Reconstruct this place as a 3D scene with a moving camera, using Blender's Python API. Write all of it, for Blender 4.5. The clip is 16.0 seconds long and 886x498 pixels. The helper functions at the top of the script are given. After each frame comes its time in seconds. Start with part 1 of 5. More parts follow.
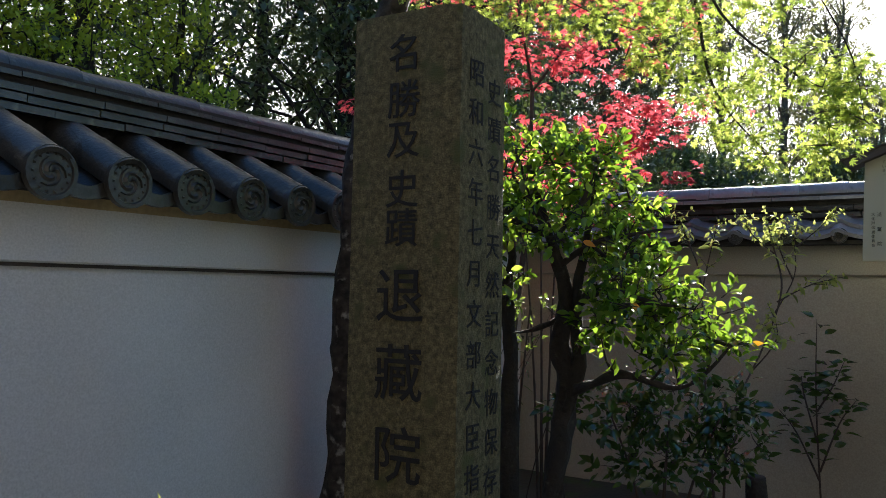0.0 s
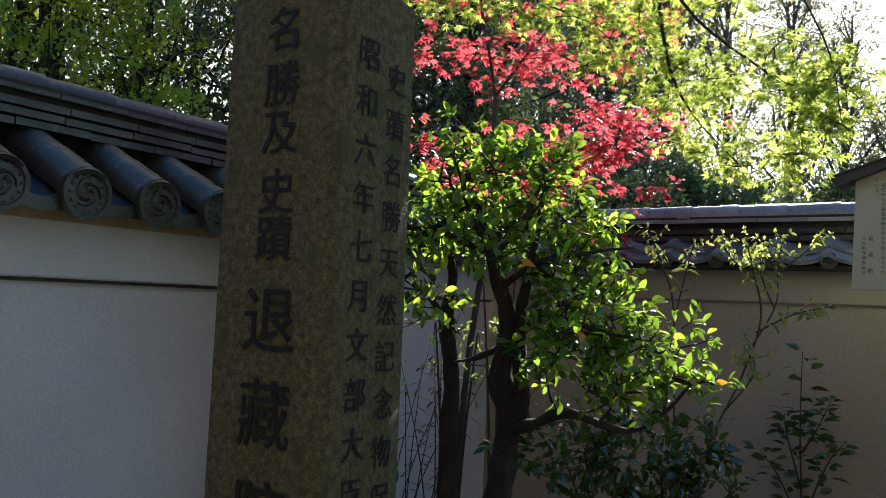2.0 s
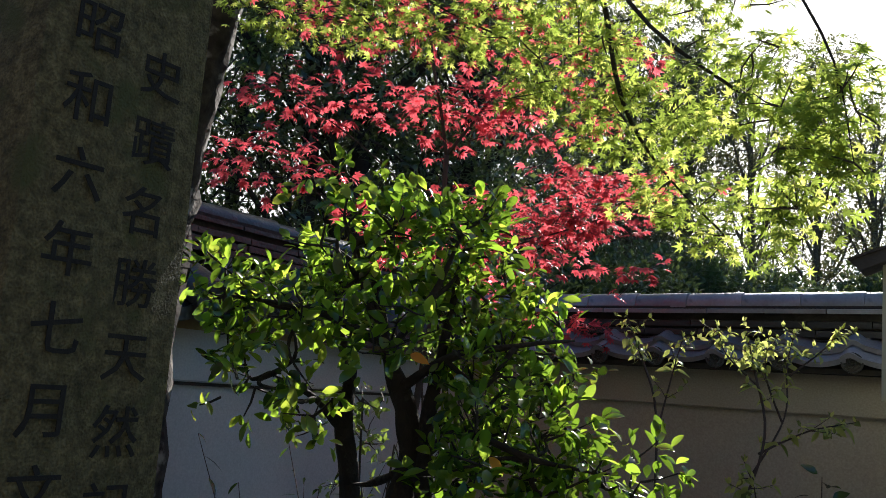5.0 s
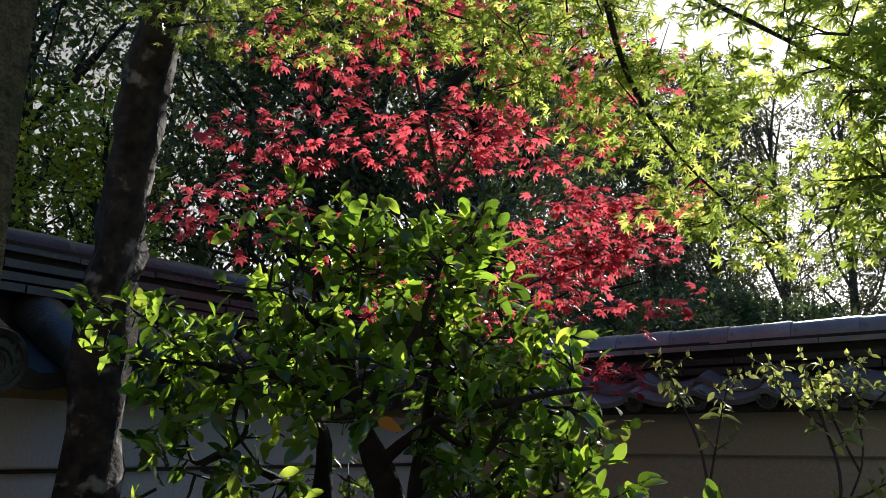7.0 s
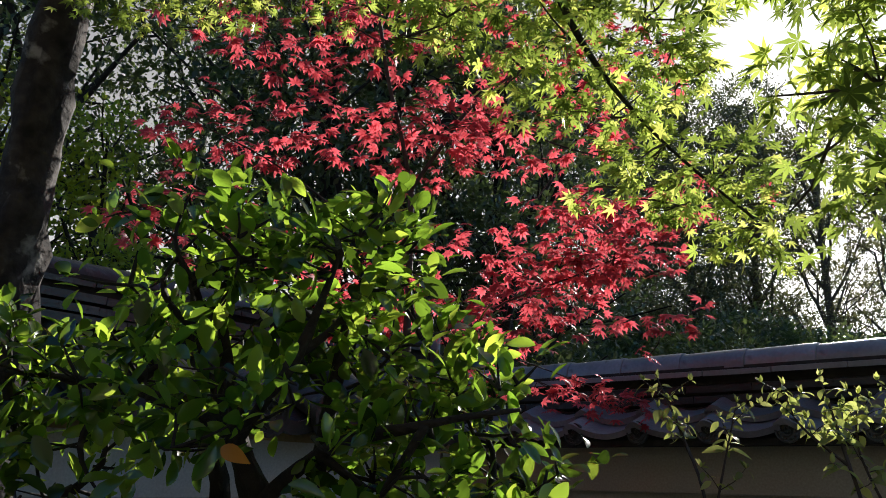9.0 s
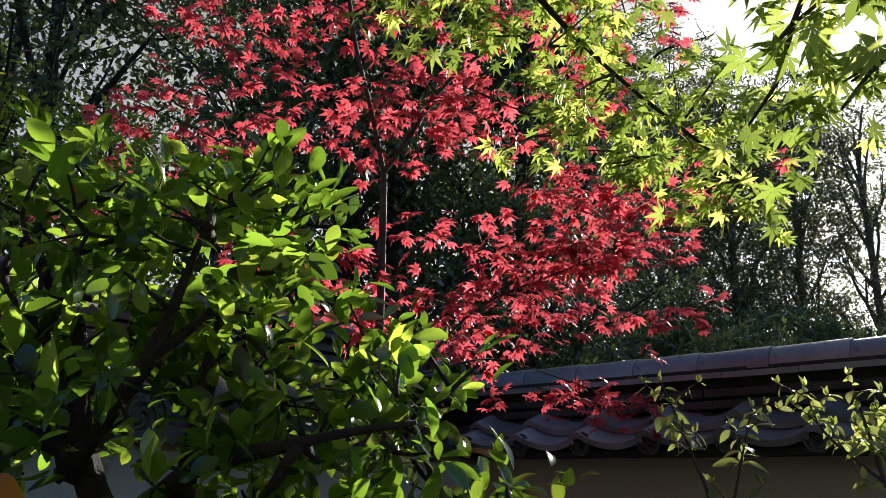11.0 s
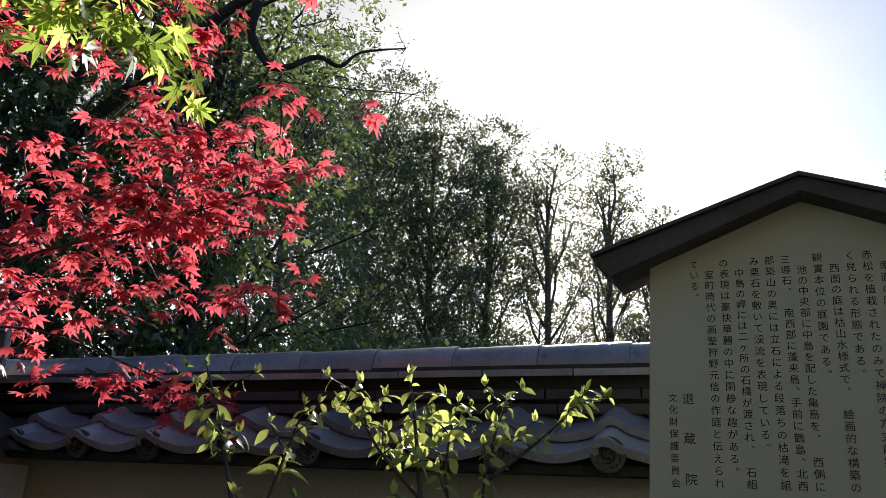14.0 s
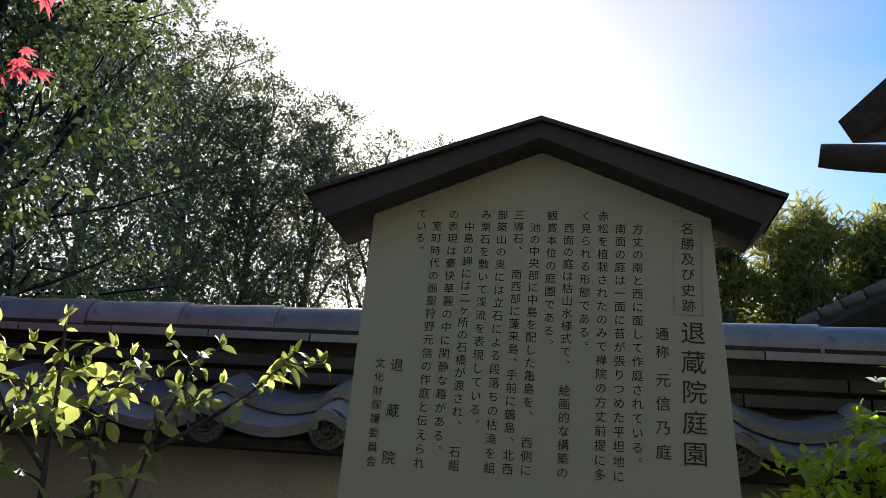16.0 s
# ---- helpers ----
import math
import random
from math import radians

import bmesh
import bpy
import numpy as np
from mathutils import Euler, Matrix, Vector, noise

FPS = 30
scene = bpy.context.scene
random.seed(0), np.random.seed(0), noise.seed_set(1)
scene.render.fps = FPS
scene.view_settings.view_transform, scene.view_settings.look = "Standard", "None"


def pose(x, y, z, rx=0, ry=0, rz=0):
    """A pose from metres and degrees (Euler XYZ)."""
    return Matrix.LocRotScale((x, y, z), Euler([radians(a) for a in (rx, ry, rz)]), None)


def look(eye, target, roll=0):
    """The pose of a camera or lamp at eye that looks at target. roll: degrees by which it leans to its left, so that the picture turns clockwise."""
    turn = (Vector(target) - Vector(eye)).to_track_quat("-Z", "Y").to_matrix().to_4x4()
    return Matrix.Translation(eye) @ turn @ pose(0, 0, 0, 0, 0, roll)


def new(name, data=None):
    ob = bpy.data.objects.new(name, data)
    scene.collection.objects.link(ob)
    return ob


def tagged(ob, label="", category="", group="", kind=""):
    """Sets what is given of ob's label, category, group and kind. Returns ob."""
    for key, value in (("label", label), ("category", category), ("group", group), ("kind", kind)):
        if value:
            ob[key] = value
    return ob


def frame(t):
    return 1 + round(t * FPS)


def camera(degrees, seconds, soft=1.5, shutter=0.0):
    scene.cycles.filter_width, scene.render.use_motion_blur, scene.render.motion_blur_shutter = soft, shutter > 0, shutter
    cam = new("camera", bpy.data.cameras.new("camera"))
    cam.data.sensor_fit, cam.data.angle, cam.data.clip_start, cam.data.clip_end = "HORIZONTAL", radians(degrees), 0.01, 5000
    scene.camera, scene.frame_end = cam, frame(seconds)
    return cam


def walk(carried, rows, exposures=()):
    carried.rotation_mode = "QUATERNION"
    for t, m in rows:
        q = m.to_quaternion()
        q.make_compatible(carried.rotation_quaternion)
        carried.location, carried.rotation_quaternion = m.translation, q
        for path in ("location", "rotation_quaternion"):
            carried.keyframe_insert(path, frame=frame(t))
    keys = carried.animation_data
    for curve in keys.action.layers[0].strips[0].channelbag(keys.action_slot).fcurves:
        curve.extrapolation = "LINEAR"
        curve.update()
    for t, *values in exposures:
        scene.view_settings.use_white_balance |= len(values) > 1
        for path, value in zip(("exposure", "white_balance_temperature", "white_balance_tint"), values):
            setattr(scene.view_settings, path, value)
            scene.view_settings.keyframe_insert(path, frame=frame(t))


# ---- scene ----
cam = camera(56.5, 16.0, 0.9)
PATH = [
    (0, (0.186, 0.134, 1.503), (0.152, 2.132, 1.594), 1.0),
    (0.5, (0.217, 0.207, 1.506), (0.149, 2.204, 1.588), 1.0),
    (1, (0.286, 0.302, 1.505), (0.222, 2.299, 1.597), 1.6),
    (1.5, (0.368, 0.395, 1.52), (0.297, 2.391, 1.61), 2.1),
    (2, (0.434, 0.488, 1.53), (0.384, 2.483, 1.659), 2.4),
    (2.5, (0.48, 0.596, 1.535), (0.435, 2.592, 1.664), 2.0),
    (3, (0.527, 0.727, 1.549), (0.504, 2.719, 1.717), 2.0),
    (3.5, (0.578, 0.849, 1.565), (0.579, 2.84, 1.753), 0.7),
    (4, (0.637, 0.965, 1.577), (0.655, 2.953, 1.79), 1.1),
    (4.5, (0.698, 1.059, 1.587), (0.626, 3.034, 1.894), 3.1),
    (5, (0.757, 1.146, 1.596), (0.635, 3.115, 1.928), 4.1),
    (5.2, (0.775, 1.182, 1.596), (0.644, 3.148, 1.937), 3.5),
    (7.3, (0.845, 1.601, 1.619), (0.655, 3.531, 2.109), 0.4),
    (7.5, (0.862, 1.638, 1.616), (0.669, 3.564, 2.117), 0.5),
    (8, (0.918, 1.737, 1.629), (0.689, 3.658, 2.136), 0.9),
    (8.5, (0.965, 1.815, 1.628), (0.707, 3.727, 2.155), 1.6),
    (9, (1.006, 1.884, 1.63), (0.724, 3.79, 2.166), 1.3),
    (11.3, (1.181, 2.241, 1.666), (0.765, 4.117, 2.22), 1.1),
    (11.5, (1.214, 2.283, 1.668), (0.761, 4.148, 2.232), 1.7),
    (12, (1.28, 2.338, 1.649), (0.886, 4.212, 2.224), 3.8),
    (12.5, (1.34, 2.396, 1.654), (1.127, 4.301, 2.222), 3.0),
    (13, (1.385, 2.452, 1.653), (1.359, 4.368, 2.227), 2.9),
    (13.5, (1.417, 2.52, 1.664), (1.536, 4.426, 2.259), 3.4),
    (14, (1.454, 2.574, 1.661), (1.755, 4.456, 2.267), 2.9),
    (14.5, (1.507, 2.63, 1.663), (1.949, 4.494, 2.237), 3.1),
    (15, (1.576, 2.681, 1.667), (2.09, 4.524, 2.25), 4.4),
    (15.5, (1.653, 2.719, 1.671), (2.26, 4.53, 2.264), 4.6),
    (16, (1.713, 2.755, 1.67), (2.412, 4.532, 2.266), 4.3),
]
walk(cam, [(t, look(eye, target, roll)) for t, eye, target, roll in PATH], [(0.0, 1.88), (3.0, 1.82), (5.2, 1.34), (8.0, 0.96), (12.0, 1.12), (14.0, 1.30), (16.0, 1.36)])

# ---- light ----
SUN_AZ, SUN_EL = 18.8, 25.5
world = bpy.data.worlds.new("world")
scene.world = world
world.use_nodes = True
wt = world.node_tree
sky = wt.nodes.new("ShaderNodeTexSky")
sky.sky_type, sky.sun_disc = "NISHITA", False
sky.sun_elevation, sky.sun_rotation = radians(SUN_EL), radians(SUN_AZ)
sky.air_density, sky.dust_density, sky.ozone_density = 1.0, 0.32, 2.0
deep = wt.nodes.new("ShaderNodeHueSaturation")
deep.inputs["Saturation"].default_value = 1.38
wt.links.new(sky.outputs["Color"], deep.inputs["Color"])
# a bank of thin white cloud in the north, faint wisps and clear blue elsewhere
grey = wt.nodes.new("ShaderNodeRGBToBW")
wt.links.new(sky.outputs["Color"], grey.inputs["Color"])
white = wt.nodes.new("ShaderNodeMixRGB")
white.blend_type = "MULTIPLY"
white.inputs["Fac"].default_value = 1.0
wt.links.new(grey.outputs["Val"], white.inputs["Color1"])
white.inputs["Color2"].default_value = (1.0, 0.985, 0.985, 1)
where = wt.nodes.new("ShaderNodeTexCoord")
wisps = wt.nodes.new("ShaderNodeTexNoise")
wisps.inputs["Scale"].default_value, wisps.inputs["Detail"].default_value, wisps.inputs["Distortion"].default_value = 2.6, 7.0, 0.6
stretch = wt.nodes.new("ShaderNodeMapping")
stretch.inputs["Scale"].default_value = (1.0, 1.0, 3.2)
wt.links.new(where.outputs["Generated"], stretch.inputs["Vector"])
wt.links.new(stretch.outputs["Vector"], wisps.inputs["Vector"])
north = wt.nodes.new("ShaderNodeVectorMath")
north.operation = "DOT_PRODUCT"
north.inputs[1].default_value = (-0.079, 0.903, 0.423)
wt.links.new(where.outputs["Generated"], north.inputs[0])
clear = wt.nodes.new("ShaderNodeMapRange")
clear.inputs["From Min"].default_value, clear.inputs["From Max"].default_value = 0.62, 0.90
clear.inputs["To Min"].default_value, clear.inputs["To Max"].default_value = -0.24, 0.72
wt.links.new(north.outputs["Value"], clear.inputs["Value"])
cover = wt.nodes.new("ShaderNodeMath")
cover.operation, cover.use_clamp = "MULTIPLY_ADD", True
wt.links.new(wisps.outputs["Fac"], cover.inputs[0])
cover.inputs[1].default_value = 0.75
wt.links.new(clear.outputs["Result"], cover.inputs[2])
veil = wt.nodes.new("ShaderNodeMixRGB")
wt.links.new(cover.outputs["Value"], veil.inputs["Fac"])
wt.links.new(deep.outputs["Color"], veil.inputs["Color1"])
wt.links.new(white.outputs["Color"], veil.inputs["Color2"])
wt.links.new(veil.outputs["Color"], wt.nodes["Background"].inputs["Color"])
wt.nodes["Background"].inputs["Strength"].default_value = 0.09
sun = new("sun", bpy.data.lights.new("sun", "SUN"))
sun.data.energy, sun.data.angle, sun.data.color = 5.0, radians(0.5), (1.0, 0.955, 0.89)
_a, _e = radians(SUN_AZ), radians(SUN_EL)
SUN_DIR = Vector((math.sin(_a) * math.cos(_e), math.cos(_a) * math.cos(_e), math.sin(_e)))
sun.matrix_world = look(SUN_DIR * 60, (0, 0, 0))


# ---- materials ----
def material(name, base, dark=None, scale=8.0, rough=0.8, metal=0.0, bump=0.2, bump_scale=60.0, contrast=0.5,
             vary=0.0, spec=0.5, extra=None, detail=6.0, grit=0.35):
    """A surface with large stains between two colours, fine grain and relief; vary: difference from piece to piece."""
    m = bpy.data.materials.new(name)
    m.use_nodes = True
    t = m.node_tree
    b = t.nodes["Principled BSDF"]
    co = t.nodes.new("ShaderNodeTexCoord")
    big = t.nodes.new("ShaderNodeTexNoise")
    big.inputs["Scale"].default_value, big.inputs["Detail"].default_value = scale, detail
    t.links.new(co.outputs["Object"], big.inputs["Vector"])
    ramp = t.nodes.new("ShaderNodeValToRGB")
    ramp.color_ramp.elements[0].position, ramp.color_ramp.elements[1].position = 0.5 - contrast / 2, 0.5 + contrast / 2
    ramp.color_ramp.elements[0].color = (*(dark or [c * 0.6 for c in base]), 1)
    ramp.color_ramp.elements[1].color = (*base, 1)
    t.links.new(big.outputs["Fac"], ramp.inputs["Fac"])
    colour = ramp.outputs["Color"]
    fine = t.nodes.new("ShaderNodeTexNoise")
    fine.inputs["Scale"].default_value, fine.inputs["Detail"].default_value = bump_scale, 8
    t.links.new(co.outputs["Object"], fine.inputs["Vector"])
    grain = t.nodes.new("ShaderNodeMixRGB")
    grain.blend_type = "OVERLAY"
    grain.inputs["Fac"].default_value = grit
    t.links.new(colour, grain.inputs["Color1"])
    t.links.new(fine.outputs["Fac"], grain.inputs["Color2"])
    colour = grain.outputs["Color"]
    if extra:
        spots_colour, spots_scale, spots_from = extra
        spots = t.nodes.new("ShaderNodeTexNoise")
        spots.inputs["Scale"].default_value, spots.inputs["Detail"].default_value = spots_scale, 10
        t.links.new(co.outputs["Object"], spots.inputs["Vector"])
        cut = t.nodes.new("ShaderNodeMapRange")
        cut.inputs["From Min"].default_value, cut.inputs["From Max"].default_value = spots_from, spots_from + 0.12
        t.links.new(spots.outputs["Fac"], cut.inputs["Value"])
        lay = t.nodes.new("ShaderNodeMixRGB")
        t.links.new(cut.outputs["Result"], lay.inputs["Fac"])
        t.links.new(colour, lay.inputs["Color1"])
        lay.inputs["Color2"].default_value = (*spots_colour, 1)
        colour = lay.outputs["Color"]
    if vary:
        info = t.nodes.new("ShaderNodeObjectInfo")
        sat = t.nodes.new("ShaderNodeHueSaturation")
        val = t.nodes.new("ShaderNodeMapRange")
        val.inputs["To Min"].default_value, val.inputs["To Max"].default_value = 1 - vary, 1 + vary
        t.links.new(info.outputs["Random"], val.inputs["Value"])
        t.links.new(val.outputs["Result"], sat.inputs["Value"])
        t.links.new(colour, sat.inputs["Color"])
        colour = sat.outputs["Color"]
    t.links.new(colour, b.inputs["Base Color"])
    b.inputs["Roughness"].default_value, b.inputs["Metallic"].default_value = rough, metal
    b.inputs["Specular IOR Level"].default_value = spec
    bp = t.nodes.new("ShaderNodeBump")
    bp.inputs["Strength"].default_value, bp.inputs["Distance"].default_value = bump, 0.01
    t.links.new(fine.outputs["Fac"], bp.inputs["Height"])
    t.links.new(bp.outputs["Normal"], b.inputs["Normal"])
    return m


def leaf_material(name, low, high, through_colour, share=0.45, rough=0.4, uneven=None, spec=0.4):
    """A leaf: a glossy or matt face, and light that comes through it; each leaf has its own shade."""
    m = bpy.data.materials.new(name)
    m.use_nodes = True
    t = m.node_tree
    b, out = t.nodes["Principled BSDF"], t.nodes["Material Output"]
    geo = t.nodes.new("ShaderNodeNewGeometry")
    info = t.nodes.new("ShaderNodeObjectInfo")
    ramp = t.nodes.new("ShaderNodeValToRGB")
    ramp.color_ramp.elements[0].color, ramp.color_ramp.elements[1].color = (*low, 1), (*high, 1)
    add = t.nodes.new("ShaderNodeMath")
    add.operation = "ADD"
    t.links.new(geo.outputs["Random Per Island"], add.inputs[0])
    t.links.new(info.outputs["Random"], add.inputs[1])
    frac = t.nodes.new("ShaderNodeMath")
    frac.operation = "FRACT"
    t.links.new(add.outputs[0], frac.inputs[0])
    t.links.new(frac.outputs[0], ramp.inputs["Fac"])
    t.links.new(ramp.outputs["Color"], b.inputs["Base Color"])
    b.inputs["Roughness"].default_value = rough
    b.inputs["Specular IOR Level"].default_value = spec
    tr = t.nodes.new("ShaderNodeBsdfTranslucent")
    tint = t.nodes.new("ShaderNodeMixRGB")
    tint.inputs["Fac"].default_value = 0.75
    t.links.new(ramp.outputs["Color"], tint.inputs["Color1"])
    tint.inputs["Color2"].default_value = (*through_colour, 1)
    if uneven:
        # young leaves let much light through, old leathery ones hardly any
        young = t.nodes.new("ShaderNodeValToRGB")
        for e, k in zip(young.color_ramp.elements, (uneven[0], uneven[2])):
            e.color = (*[min(1, c * k) for c in through_colour], 1)
        mid = young.color_ramp.elements.new(0.62)
        mid.color = (*[c * uneven[1] for c in through_colour], 1)
        t.links.new(frac.outputs[0], young.inputs["Fac"])
        t.links.new(young.outputs["Color"], tint.inputs["Color2"])
    t.links.new(tint.outputs["Color"], tr.inputs["Color"])
    mix = t.nodes.new("ShaderNodeMixShader")
    mix.inputs["Fac"].default_value = share
    t.links.new(b.outputs["BSDF"], mix.inputs[1])
    t.links.new(tr.outputs["BSDF"], mix.inputs[2])
    t.links.new(mix.outputs["Shader"], out.inputs["Surface"])
    return m


M_PLASTER = material("plaster", (0.58, 0.585, 0.59), (0.50, 0.50, 0.495), 2.2, 0.9, bump=0.08, bump_scale=140, contrast=0.6, spec=0.2)
M_PLASTER_OLD = material("plaster_old", (0.44, 0.405, 0.325), (0.34, 0.306, 0.238), 1.6, 0.9, bump=0.1, bump_scale=140, contrast=0.7, spec=0.2)
M_TILE = material("roof_tile", (0.060, 0.058, 0.050), (0.022, 0.021, 0.019), 9, 0.30, bump=0.25, bump_scale=70, vary=0.28,
                  extra=((0.10, 0.105, 0.08), 24, 0.60))
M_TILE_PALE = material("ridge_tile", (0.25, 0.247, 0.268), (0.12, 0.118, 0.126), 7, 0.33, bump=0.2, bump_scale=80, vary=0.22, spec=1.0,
                       extra=((0.05, 0.05, 0.045), 20, 0.62))
M_OCHRE = material("ochre_plaster", (0.38, 0.31, 0.18), (0.28, 0.22, 0.12), 6, 0.9, bump=0.2)
M_TILE_DARK = material("flat_ridge_tile", (0.030, 0.030, 0.029), (0.012, 0.012, 0.012), 8, 0.45, bump=0.3, bump_scale=70, vary=0.3)
M_MORTAR = material("roof_clay", (0.045, 0.040, 0.034), (0.022, 0.020, 0.018), 12, 0.95, bump=0.4)
M_STONE = material("granite", (0.215, 0.18, 0.090), (0.042, 0.039, 0.019), 62, 0.9, bump=1.0, bump_scale=260, contrast=0.55,
                   extra=((0.085, 0.090, 0.036), 14, 0.56), detail=14, grit=0.95, spec=0.25)
# near-black stands in for the shade inside the cut strokes
M_CARVED_SHADE = material("carved_shadow", (0.012, 0.011, 0.009), (0.007, 0.006, 0.005), 30, 0.9, bump=0.4)
M_SAND = material("sand", (0.34, 0.31, 0.25), (0.25, 0.225, 0.18), 2, 0.95, bump=0.5, bump_scale=90)
M_SOIL = material("moss_soil", (0.075, 0.07, 0.04), (0.045, 0.035, 0.024), 3, 0.95, bump=0.8, bump_scale=40, extra=((0.05, 0.075, 0.02), 5, 0.52))
M_BARK = material("bark", (0.055, 0.043, 0.035), (0.014, 0.011, 0.009), 26, 0.9, bump=1.0, bump_scale=34, extra=((0.30, 0.28, 0.25), 17, 0.585), grit=0.9, contrast=0.3)
M_BARK_DARK = material("bark_dark", (0.034, 0.027, 0.021), (0.012, 0.010, 0.008), 16, 0.9, bump=1.0, bump_scale=60, extra=((0.07, 0.07, 0.05), 26, 0.64))
# bark lightened to grey, with distance haze put into the colour
M_BARK_FAR = material("bark_haze", (0.11, 0.095, 0.078), (0.055, 0.048, 0.04), 9, 0.9, bump=0.8, bump_scale=30)
M_TWIG = material("twig", (0.075, 0.05, 0.04), (0.035, 0.025, 0.02), 20, 0.8, bump=0.3)
M_BOARD = material("sign_board", (0.49, 0.485, 0.36), (0.42, 0.415, 0.305), 2.5, 0.6, bump=0.03, bump_scale=160, contrast=0.9, spec=0.3, grit=0.06)
M_SIGN_ROOF = material("sign_roof_wood", (0.07, 0.055, 0.045), (0.035, 0.028, 0.024), 10, 0.6, bump=0.3, bump_scale=90)
M_INK = material("ink", (0.034, 0.035, 0.036), (0.022, 0.022, 0.023), 20, 0.7, bump=0.0)
M_TIMBER = material("old_timber", (0.06, 0.045, 0.035), (0.025, 0.02, 0.016), 8, 0.8, bump=0.4)
M_THATCH = material("bark_shingle", (0.05, 0.038, 0.028), (0.02, 0.015, 0.011), 20, 0.95, bump=0.8)
M_ROOF_FAR = material("far_tile", (0.14, 0.105, 0.085), (0.08, 0.06, 0.05), 6, 0.7, bump=0.3)
M_CAMELLIA = leaf_material("camellia_leaf", (0.014, 0.038, 0.008), (0.060, 0.125, 0.016), (0.52, 0.88, 0.07), 0.50, 0.19, (0.14, 0.80, 1.6), spec=1.0)
M_CAMELLIA_OLD = leaf_material("withered_leaf", (0.55, 0.16, 0.02), (0.60, 0.40, 0.03), (0.8, 0.35, 0.03), 0.4, 0.4)
M_RED = leaf_material("red_maple_leaf", (0.20, 0.010, 0.014), (0.62, 0.11, 0.13), (0.96, 0.16, 0.19), 0.60, 0.42, (0.6, 1.0, 1.0), spec=0.6)
M_GREEN = leaf_material("green_maple_leaf", (0.09, 0.16, 0.015), (0.28, 0.36, 0.06), (0.74, 0.95, 0.16), 0.60, 0.45, (0.15, 0.65, 1.5), spec=0.4)
M_VINE = leaf_material("shrub_leaf", (0.10, 0.15, 0.03), (0.38, 0.42, 0.12), (0.88, 0.98, 0.24), 0.55, 0.38, (0.25, 0.8, 1.4), spec=0.6)
# darker copy of the shrub leaf, with shade put into its colour
M_VINE_SHADE = leaf_material("shrub_leaf_shade", (0.06, 0.11, 0.02), (0.13, 0.19, 0.04), (0.35, 0.48, 0.08), 0.4, 0.45)
M_DARKLEAF = leaf_material("dark_shrub_leaf", (0.016, 0.034, 0.010), (0.050, 0.088, 0.022), (0.20, 0.36, 0.05), 0.28, 0.17, spec=1.0)
M_WOOD_LEAF = leaf_material("wood_leaf", (0.016, 0.025, 0.013), (0.062, 0.078, 0.032), (0.25, 0.33, 0.085), 0.34, 0.30, spec=0.65)
M_WOOD_LEAF2 = leaf_material("wood_leaf_olive", (0.040, 0.046, 0.024), (0.110, 0.110, 0.050), (0.28, 0.28, 0.11), 0.30, 0.34, spec=0.8)
# far leaves paler than the near wood's, haze mixed into their colour
M_WOOD_FAR = leaf_material("wood_leaf_haze", (0.024, 0.032, 0.018), (0.080, 0.092, 0.048), (0.22, 0.25, 0.10), 0.30, 0.38, spec=0.6)
# bright colour replaces sunlight, which hardly gets to these leaves
M_WOOD_BRIGHT = leaf_material("wood_leaf_painted_sun", (0.16, 0.24, 0.03), (0.36, 0.42, 0.06), (0.75, 0.85, 0.08), 0.5, 0.5)
M_BAMBOO = leaf_material("bamboo_leaf", (0.09, 0.11, 0.035), (0.24, 0.22, 0.06), (0.46, 0.46, 0.10), 0.42, 0.5)
M_BUSH = leaf_material("bright_bush_leaf", (0.16, 0.26, 0.02), (0.34, 0.44, 0.04), (0.75, 0.88, 0.06), 0.5, 0.35)
M_PETAL = leaf_material("white_petal", (0.75, 0.75, 0.72), (0.8, 0.8, 0.78), (0.8, 0.8, 0.75), 0.3, 0.5)


# ---- helpers for shapes ----
def mesh(name, verts, faces, mat, parent=None, smooth=False, label=""):
    me = bpy.data.meshes.new(name)
    me.from_pydata([tuple(v) for v in verts], [], faces)
    me.materials.append(mat)
    if smooth:
        me.polygons.foreach_set("use_smooth", [True] * len(me.polygons))
    me.update()
    ob = new(name, me)
    if parent:
        ob.parent = parent
    if label:
        ob["label"] = label
    return ob


def part(name, bm, mat, parent=None, label="", smooth=False):
    me = bpy.data.meshes.new(name)
    bmesh.ops.recalc_face_normals(bm, faces=bm.faces)
    bm.to_mesh(me)
    bm.free()
    me.materials.append(mat)
    if smooth:
        me.polygons.foreach_set("use_smooth", [True] * len(me.polygons))
    ob = new(name, me)
    if parent:
        ob.parent = parent
    if label:
        ob["label"] = label
    return ob


def box_bm(x0, x1, y0, y1, z0, z1, bevel=0.0):
    bm = bmesh.new()
    bmesh.ops.create_cube(bm, size=1)
    for v in bm.verts:
        v.co = Vector((x0 + (v.co.x + 0.5) * (x1 - x0), y0 + (v.co.y + 0.5) * (y1 - y0), z0 + (v.co.z + 0.5) * (z1 - z0)))
    if bevel:
        bmesh.ops.bevel(bm, geom=list(bm.edges), offset=bevel, segments=1, affect="EDGES")
    return bm


def empty(name, m=None):
    ob = new(name)
    ob.empty_display_size = 0.1
    if m is not None:
        ob.matrix_world = m
    return ob


def axes(origin, u, n):
    """A local frame: x along u, y along n, z up."""
    return Matrix(((u[0], n[0], 0, origin[0]), (u[1], n[1], 0, origin[1]), (0, 0, 1, origin[2]), (0, 0, 0, 1)))


